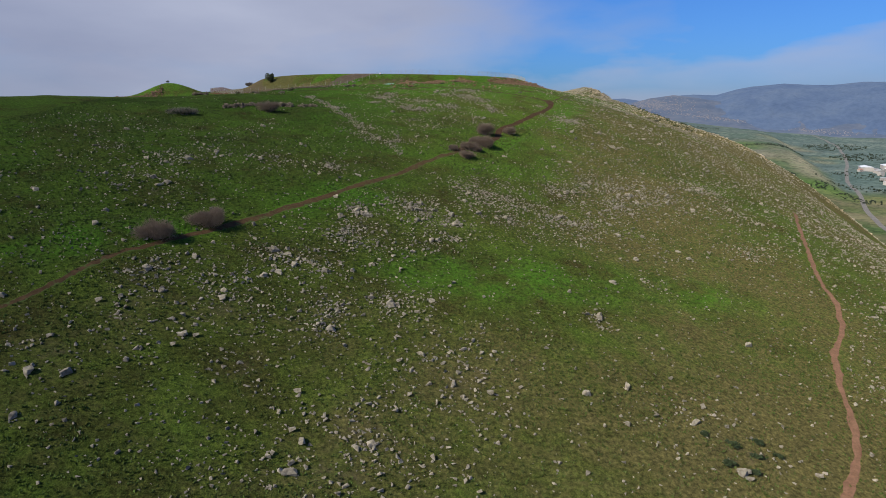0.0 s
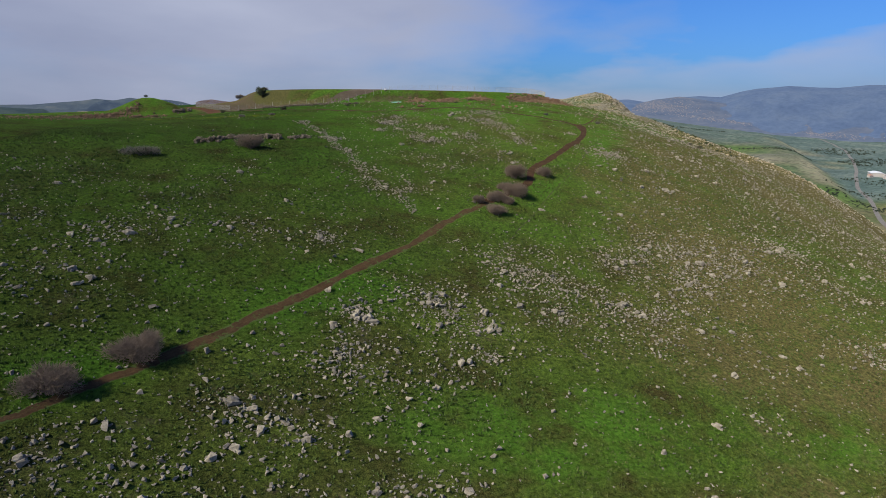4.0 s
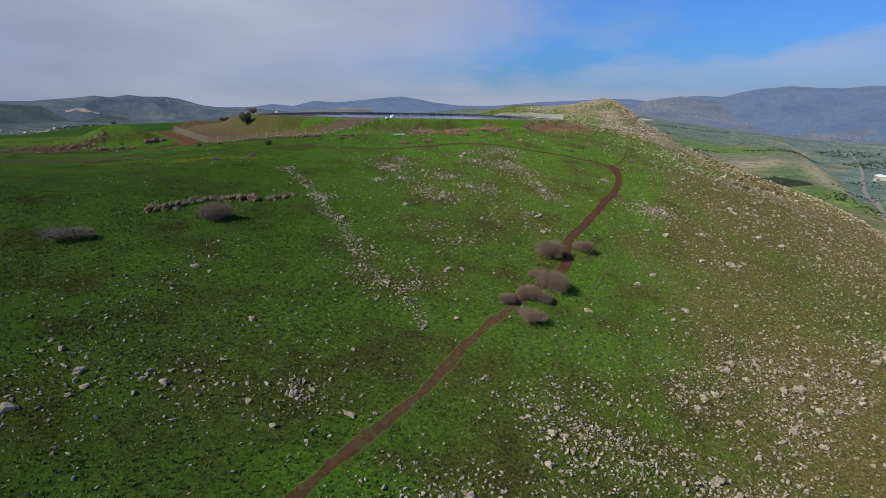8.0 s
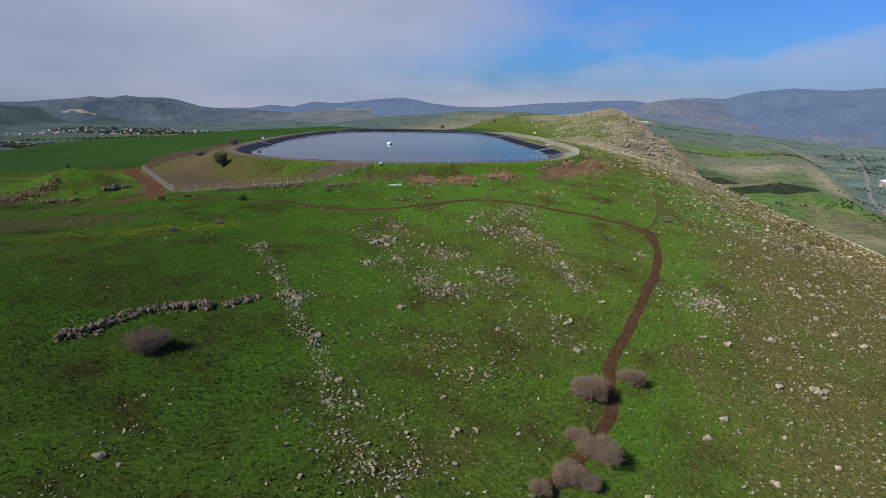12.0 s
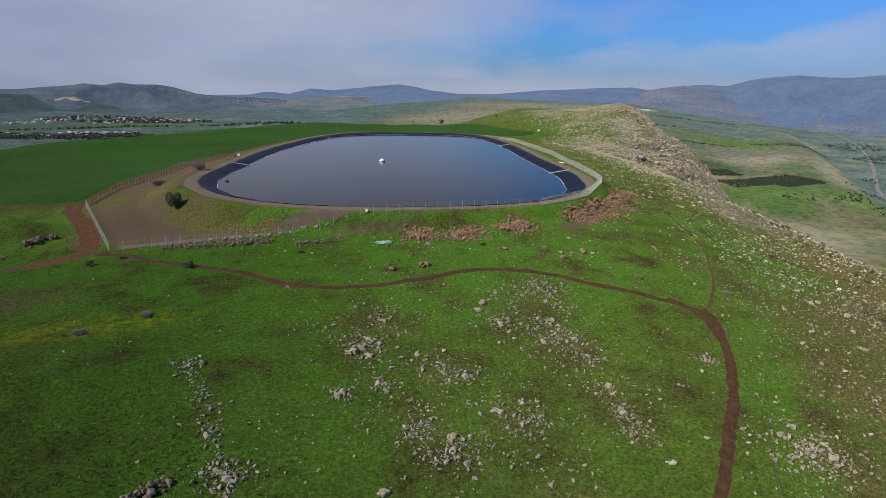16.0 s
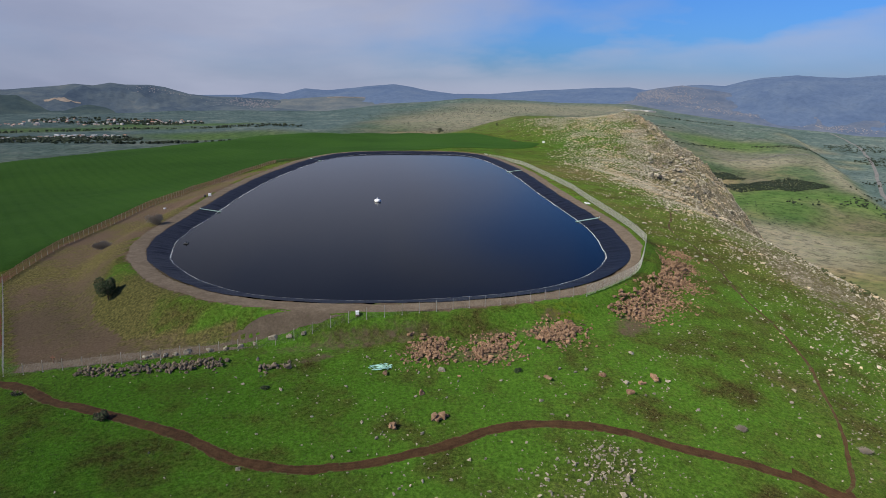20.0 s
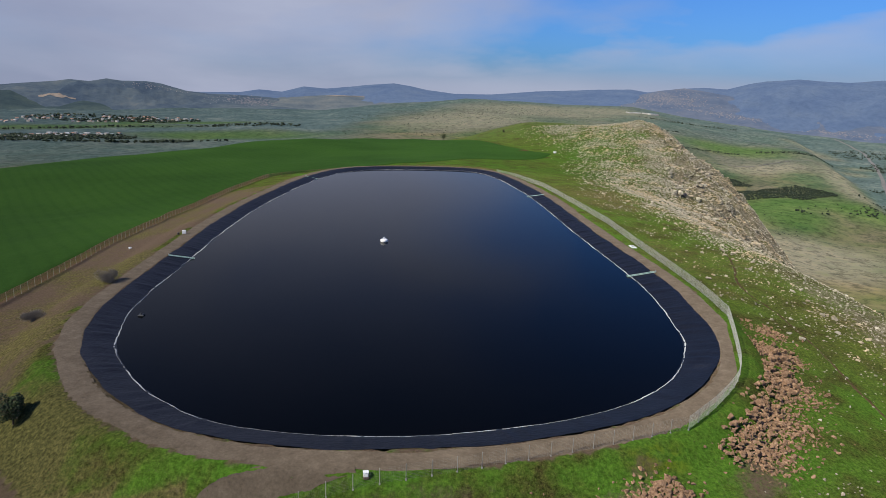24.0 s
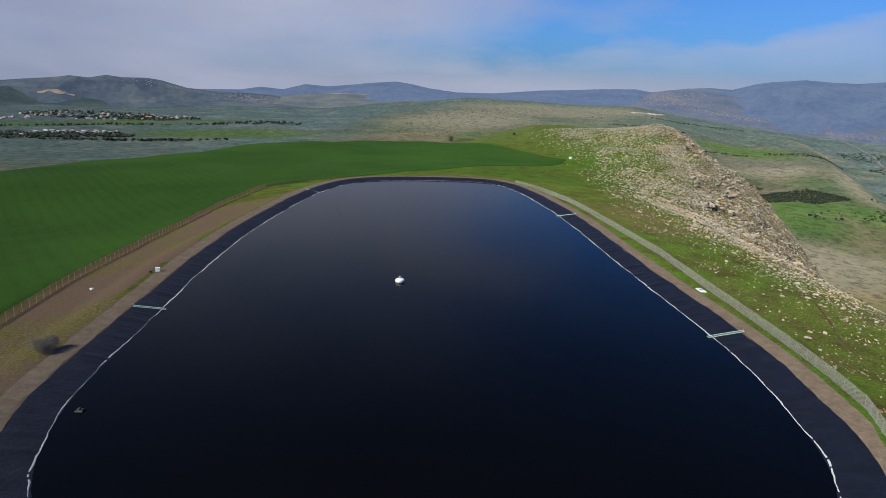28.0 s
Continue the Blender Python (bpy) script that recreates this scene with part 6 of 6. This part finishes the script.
cabinet("valve_cabinet", "white metal valve cabinet beside the gravel road", -64.6, 402.5, 1.0, 0.75, 0.95, 15, M_WHITE, "cabinet")
cabinet("valve_box", "small dark valve box beside the white cabinet", -65.9, 401.4, 0.5, 0.45, 0.5, 25, M_DARK, "box")
cabinet("meter_box", "small white meter box at the front fence", -7.6, 279.6, 0.55, 0.5, 0.6, 8, M_WHITE, "box")
cabinet("marker_box", "white box at the tip of the wheat field", 140, 803, 2.2, 2.0, 1.7, 10, M_WHITE, "box")
slab = new("concrete_slab")
slab.location = (64.4, 394.5, float(height(64.4, 394.5)))
tagged(slab, "pale concrete slab with a cover beside the gravel road", "slab")
bm = bmesh.new()
box(bm, (-0.7, -1.5, -0.1), (0.7, 1.5, 0.22))
bmesh.ops.bevel(bm, geom=bm.edges[:], offset=0.04, segments=2, affect="EDGES")
part("slab_body", bm, M_WHITE, slab)
bm = bmesh.new()
box(bm, (-0.4, -0.5, 0.22), (0.4, 0.5, 0.28))
part("cover", bm, M_STEEL, slab)
sack = new("white_sack", BIG[3].copy())
sack.data.materials.clear()
sack.data.materials.append(M_WHITE)
sack.matrix_world = Matrix.Translation((-79.5, 401, float(height(-79.5, 401)) + 0.2)) @ Matrix.Scale(0.9, 4)
tagged(sack, "crumpled white plastic sack on the bare yard", "sack")
hose = new("hose_tangle")
hose.location = (-4.2, 268.1, float(height(-4.2, 268.1)))
tagged(hose, "tangle of pale green irrigation hose in the grass", "hose")
for k in range(4):
    q = random.Random(500 + k)
    cu = [Vector((math.cos(j * 1.1 + k) * q.uniform(0.3, 1.5) + 0.12 * j, math.sin(j * 1.1 + k) * q.uniform(0.3, 1.0), 0.15 + q.uniform(0, 0.4))) for j in range(14)]
    bm = bmesh.new()
    rings = []
    for j, p in enumerate(cu):
        d = (cu[min(j + 1, 13)] - cu[max(j - 1, 0)]).normalized()
        u = d.orthogonal().normalized()
        w = d.cross(u)
        rings.append([bm.verts.new(p + (u * math.cos(i * 1.0472) + w * math.sin(i * 1.0472)) * 0.045) for i in range(6)])
    for lo_, hi_ in zip(rings[:-1], rings[1:]):
        for i in range(6):
            bm.faces.new((lo_[i], lo_[(i + 1) % 6], hi_[(i + 1) % 6], hi_[i]))
    part("hose_length", bm, plain("pale_green_hose", (0.36, 0.60, 0.50), 0.5, vary=0.1) if k == 0 else bpy.data.materials["pale_green_hose"], hose)
post_ = new("yard_post")
post_.location = (-56, 277.5, float(height(-56, 277.5)))
tagged(post_, "short rusty steel post with a bracket in the yard", "post")
bm = bmesh.new()
stick(bm, Vector((0, 0, -0.2)), Vector((0, 0, 1.4)), 0.07, 0.07, 8)
part("pole", bm, M_RUST, post_)
bm = bmesh.new()
box(bm, (-0.35, -0.05, 0.95), (0.35, 0.05, 1.1))
part("bracket", bm, M_RUST, post_)
fur = strip("field_line", curve_through([(9, 128.8), (12.3, 134.6), (19.8, 150), (26.6, 163.2), (34, 178.5), (40.2, 190.3), (46.5, 205), (56, 224.4)], step=1.0), -0.16, 0.16, plain("trampled_grass", (0.055, 0.052, 0.024), 0.95), 0.04, 3, False, 0.25, 0.0, 99)
tagged(fur, "faint dark line of an old field boundary", "furrow", kind="structure")

# ---------------------------------------------------------------- the valleys
M_ASPHALT = make_soil_mat("asphalt", (0.10, 0.095, 0.09), (0.155, 0.147, 0.14), 0.08)
M_WALL = plain("pale_render", (0.40, 0.365, 0.325), 0.8, vary=0.15, scale=0.2, per_object=0.4)
M_ROOF = plain("roof_tiles", (0.34, 0.19, 0.13), 0.85, vary=0.2, scale=0.3, per_object=0.5)
M_ROOF_GREY = plain("grey_roof", (0.50, 0.49, 0.47), 0.7, vary=0.15, scale=0.3, per_object=0.4)
M_PANE = plain("dark_window", (0.03, 0.035, 0.045), 0.2, vary=0.1)
M_WHITE_ROOF = plain("white_sheet_roof", (0.74, 0.74, 0.72), 0.5, vary=0.08, scale=0.1)

VALLEY_ROAD = [(1990, 3100), (1861, 2735), (1720, 2480), (1580, 2250), (1500, 2130), (1400, 1990), (1270, 1790), (1140, 1560), (1010, 1360), (900, 1180), (820, 1040)]
road = strip("road", curve_through(VALLEY_ROAD, step=12), -5, 5, M_ASPHALT, 0.9, 5, False, 0.8, 0.2, 110)
tagged(road, "pale grey highway running down the valley", "road", kind="structure")
for pts_, wd, lab in (([(760, 2250), (880, 2120), (1010, 2080), (1180, 2150), (1320, 2200)], 2.6, "pale farm track between the orchards"),
                      ([(900, 3000), (1150, 2800), (1330, 2600), (1450, 2330)], 3.0, "pale farm track over the low ridge")):
    t_ = strip("farm_track", curve_through(pts_, step=12), -wd * 0.7, wd * 0.7, M_ASPHALT, 0.8, 3, False, 0.8, 0.0, 120)
    tagged(t_, lab, "track", kind="structure")


def far_house(w, d, h, gable, wall, top):
    """A small house: walls with windows and a door, and a roof with eaves."""
    root = new("house")
    bm = bmesh.new()
    box(bm, (-w / 2, -d / 2, -1.5), (w / 2, d / 2, h))
    wl_ = part("wall", bm, wall, root)
    bm = bmesh.new()
    if gable:
        e, r = 0.5, gable
        a = [bm.verts.new(p) for p in ((-w / 2 - e, -d / 2 - e, h), (w / 2 + e, -d / 2 - e, h), (w / 2 + e, d / 2 + e, h), (-w / 2 - e, d / 2 + e, h), (-w / 2 + r, 0, h + r), (w / 2 - r, 0, h + r))]
        for f in ((0, 1, 5, 4), (1, 2, 5), (2, 3, 4, 5), (3, 0, 4), (3, 2, 1, 0)):
            bm.faces.new([a[i] for i in f])
    else:
        box(bm, (-w / 2 - 0.2, -d / 2 - 0.2, h), (w / 2 + 0.2, d / 2 + 0.2, h + 0.5))
    part("roof", bm, top, root)
    for sx in (-0.28, 0.28):
        bm = bmesh.new()
        box(bm, (sx * w - 0.8, -d / 2 - 0.06, h * 0.45), (sx * w + 0.8, -d / 2 - 0.005, h * 0.45 + 1.3))
        part("window", bm, M_PANE, root)
    bm = bmesh.new()
    box(bm, (-0.6, -d / 2 - 0.06, 0), (0.6, -d / 2 - 0.005, 2.1))
    part("door", bm, M_ROOF, root)
    return root


def hamlet(group, label, spots, kinds, seed):
    """Houses at random spots in some ellipses: easting, northing, half width, half depth, count."""
    r = random.Random(seed)
    protos = [far_house(*k) for k in kinds]
    first = list(protos)
    for x0, y0, a, b, c in spots:
        for _ in range(c):
            t, q = r.uniform(0, 6.283), math.sqrt(r.random())
            x, y = x0 + a * q * math.cos(t), y0 + b * q * math.sin(t)
            m = Matrix.Translation((x, y, float(terrain(x, y)) + 0.3)) @ pose(0, 0, 0, 0, 0, r.choice((0, 90, 15, 105, -20)) + r.uniform(-8, 8))
            if first:
                ob = first.pop()
                ob.matrix_world = m
            else:
                ob = copy_thing(r.choice(protos), m)
            tagged(ob, label, "house", group)


KINDS = ((9.5, 7, 3.4, 1.8, M_WALL, M_ROOF), (8.5, 7.5, 4.2, 0, M_WALL, M_ROOF_GREY), (12, 7, 3.0, 1.6, M_WALL, M_ROOF), (11, 8.5, 5.0, 0, M_WALL, M_ROOF_GREY))
hamlet("houses of the near village", "pale rendered house among trees in the valley village", ((-1000, 2050, 130, 60, 34), (-850, 2110, 120, 45, 30), (-1120, 2080, 90, 70, 22)), KINDS, 601)
hamlet("houses of the far village", "small pale house in the distant valley town", ((-1150, 2800, 280, 90, 60), (-900, 2860, 150, 60, 40), (-1420, 2700, 160, 60, 20)), KINDS, 602)
hamlet("houses by the highway", "pale block of flats beside the valley highway", ((1480, 1900, 60, 120, 16), (1400, 1680, 60, 140, 16), (1330, 1480, 60, 110, 10)), ((16, 12, 10, 0, M_WALL, M_ROOF_GREY), (14, 11, 7, 3, M_WALL, M_ROOF), (22, 12, 8, 0, M_WALL, M_ROOF_GREY)), 603)
hamlet("farmstead buildings", "small pale farm building among dark trees", ((-60, 1160, 60, 18, 7),), ((12, 7, 4, 1.8, M_WALL, M_ROOF), (18, 8, 4, 0, M_WALL, M_ROOF_GREY)), 604)
hamlet("greenhouses on the hill", "long white greenhouse on the low hill", ((1120, 3230, 90, 30, 7),), ((42, 14, 4, 0, M_WALL, M_WHITE_ROOF), (26, 12, 4, 0, M_WALL, M_WHITE_ROOF)), 605)


def warehouse(x, y, w, d, h, turn):
    """A long white shed with a low ridge, roof lights and doors."""
    root = new("warehouse")
    tagged(root, "large white sheet-roofed warehouse by the highway", "warehouse", "warehouses by the highway")
    root.matrix_world = Matrix.Translation((x, y, float(terrain(x, y)) + 0.3)) @ pose(0, 0, 0, 0, 0, turn)
    bm = bmesh.new()
    box(bm, (-w / 2, -d / 2, -3), (w / 2, d / 2, h))
    part("wall", bm, M_WALL, root)
    bm = bmesh.new()
    a = [bm.verts.new(p) for p in ((-w / 2 - 1, -d / 2 - 1, h), (w / 2 + 1, -d / 2 - 1, h), (w / 2 + 1, d / 2 + 1, h), (-w / 2 - 1, d / 2 + 1, h), (-w / 2 - 1, 0, h + 3), (w / 2 + 1, 0, h + 3))]
    for f in ((0, 1, 5, 4), (2, 3, 4, 5), (0, 4, 3), (1, 2, 5), (3, 2, 1, 0)):
        bm.faces.new([a[i] for i in f])
    part("roof", bm, M_WHITE_ROOF, root)
    for k in range(4):
        bm = bmesh.new()
        cx_ = -w / 2 + (k + 0.5) * w / 4
        box(bm, (cx_ - 2.2, -d / 2 - 0.1, 0), (cx_ + 2.2, -d / 2 - 0.01, 4.2))
        part("door", bm, M_STEEL, root)


for x, y, w, d, h, t_ in ((1500, 2040, 70, 34, 11, 62), (1545, 1985, 60, 30, 10, 62), (1590, 2060, 60, 34, 12, 62), (1640, 2000, 52, 30, 9, 62)):
    warehouse(x, y, w, d, h, t_)


def woods(name, label, spots, seed, small=2.2, large=4.5, rows=0.0, cat="trees", mat=M_LEAF_FAR):
    """Far trees as uneven leafy lumps, joined: each a squat crown of jittered facets with gaps."""
    r = np.random.default_rng(seed)
    V, F, base = [], [], 0
    for x0, y0, a, b, turn, c in spots:
        u, v = r.uniform(-1, 1, c), r.uniform(-1, 1, c)
        if rows:
            u = np.round(u * a / rows) * rows / a
        else:
            k = np.hypot(u, v) < 1
            u, v = u[k], v[k]
        ct, st = math.cos(radians(turn)), math.sin(radians(turn))
        px_, py_ = x0 + u * a * ct - v * b * st, y0 + u * a * st + v * b * ct
        for x, y, z in zip(px_, py_, terrain(px_, py_)):
            tv, tf = SMALL[r.integers(8)]
            s = r.uniform(small, large)
            for _ in range(2):
                q = tv * (s * r.uniform(0.7, 1.1)) * r.uniform(0.75, 1.25, tv.shape) * (1, 1, 1.25)
                V.append(q + (x + r.normal(0, s * 0.25), y + r.normal(0, s * 0.25), z + s * r.uniform(0.4, 0.75)))
                F.append(tf + base)
                base += len(tv)
    ob = quick_mesh(name, np.vstack(V), np.vstack(F), mat)
    tagged(ob, label, cat, kind="stuff")


woods("orchard_trees", "dark rows of orchard trees on the valley floor", ((850, 1850, 55, 40, 12, 500), (855, 1715, 58, 42, 15, 560), (985, 1745, 72, 62, 22, 1150)), 701, 2.2, 3.6, 6.0, "orchard")
woods("valley_trees", "scattered dark trees and hedges in the eastern valley", ((1330, 2330, 130, 26, -10, 150), (1000, 2300, 140, 12, 5, 90), (1230, 1620, 60, 160, 30, 150), (1060, 1470, 40, 110, 30, 110), (1700, 2350, 120, 90, 20, 300), (1800, 2650, 160, 90, 20, 320), (960, 1560, 120, 50, 10, 60), (1250, 3000, 220, 30, 0, 170), (900, 2620, 160, 14, 8, 120), (1420, 1800, 60, 200, 30, 150)), 702, 2.0, 5.0)
woods("village_trees", "dark trees crowding round the western village houses", ((-960, 2000, 140, 70, 0, 420), (-830, 2040, 140, 50, 0, 320), (-1090, 2060, 110, 80, 0, 300), (-700, 1930, 170, 8, 8, 120), (-560, 1950, 130, 10, 5, 60), (-1130, 2830, 260, 100, 0, 330), (-900, 2790, 170, 70, 0, 220), (-1000, 2420, 300, 10, 3, 110), (-500, 2500, 200, 60, 0, 140)), 703, 4.0, 8.0)
woods("farmstead_trees", "dark clump of trees round the farmstead beyond the field", ((-60, 1160, 75, 14, 3, 60), (60, 1240, 60, 12, 0, 20), (150, 1210, 60, 20, 0, 14)), 704, 2.2, 4.2)
woods("hill_scrub", "dark scrub dotted over the stony hills beyond", ((250, 2300, 420, 300, 0, 700), (500, 2900, 450, 300, 0, 1000), (100, 3000, 350, 250, 0, 600), (420, 1600, 200, 250, 0, 140), (700, 1500, 120, 160, 0, 110)), 705, 1.0, 2.6)

woods("crag_scrub", "low olive-green cushions growing between the crag's rocks", ((162, 560, 22, 60, -15, 170), (198, 660, 30, 60, -15, 300), (236, 780, 34, 60, -15, 340), (150, 440, 16, 90, -8, 220), (128, 330, 14, 60, -10, 160)), 706, 0.3, 0.95, 0.0, "scrub", plain("crag_cushions", (0.060, 0.072, 0.026), 0.9, vary=0.4, scale=0.1))

# hillside towns on the far ranges: small pale blocks too many to count
r_ = np.random.default_rng(88)
V, F, base = [], [], 0
for sheet, a0, d0, sa, sd, c in ((far_town, 22.4, 3990, 3.8, 230, 620), (far_town, 27.5, 3760, 4.0, 60, 160), (far_massif, -12.0, 3830, 2.6, 130, 420), (far_massif, -19, 3960, 3.0, 60, 60), (far_town, 35.5, 3680, 3.0, 50, 120), (far_plateau, 2.6, 4060, 1.4, 40, 60)):
    for a_, d_ in zip(r_.normal(a0, sa * 0.5, c), r_.normal(d0, sd * 0.5, c)):
        x, y = math.sin(radians(a_)) * d_, 250 + math.cos(radians(a_)) * d_
        z = max(on_ridge(sheet, a_, d_), float(terrain(x, y)))
        w, dp, h = r_.uniform(2.6, 5.2), r_.uniform(2.6, 4.6), r_.uniform(1.4, 2.5)
        q = np.array([(sx * w / 2, sy * dp / 2, sz) for sx in (-1, 1) for sy in (-1, 1) for sz in (-2, h)]) + (x, y, z)
        V.append(q)
        F.append(np.array([(0, 1, 3), (0, 3, 2), (4, 6, 7), (4, 7, 5), (0, 4, 5), (0, 5, 1), (2, 3, 7), (2, 7, 6), (1, 5, 7), (1, 7, 3)]) + base)
        base += 8
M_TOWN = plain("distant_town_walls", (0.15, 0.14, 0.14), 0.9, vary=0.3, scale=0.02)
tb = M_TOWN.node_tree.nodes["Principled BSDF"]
# weak emission on the walls stands in for the haze before them
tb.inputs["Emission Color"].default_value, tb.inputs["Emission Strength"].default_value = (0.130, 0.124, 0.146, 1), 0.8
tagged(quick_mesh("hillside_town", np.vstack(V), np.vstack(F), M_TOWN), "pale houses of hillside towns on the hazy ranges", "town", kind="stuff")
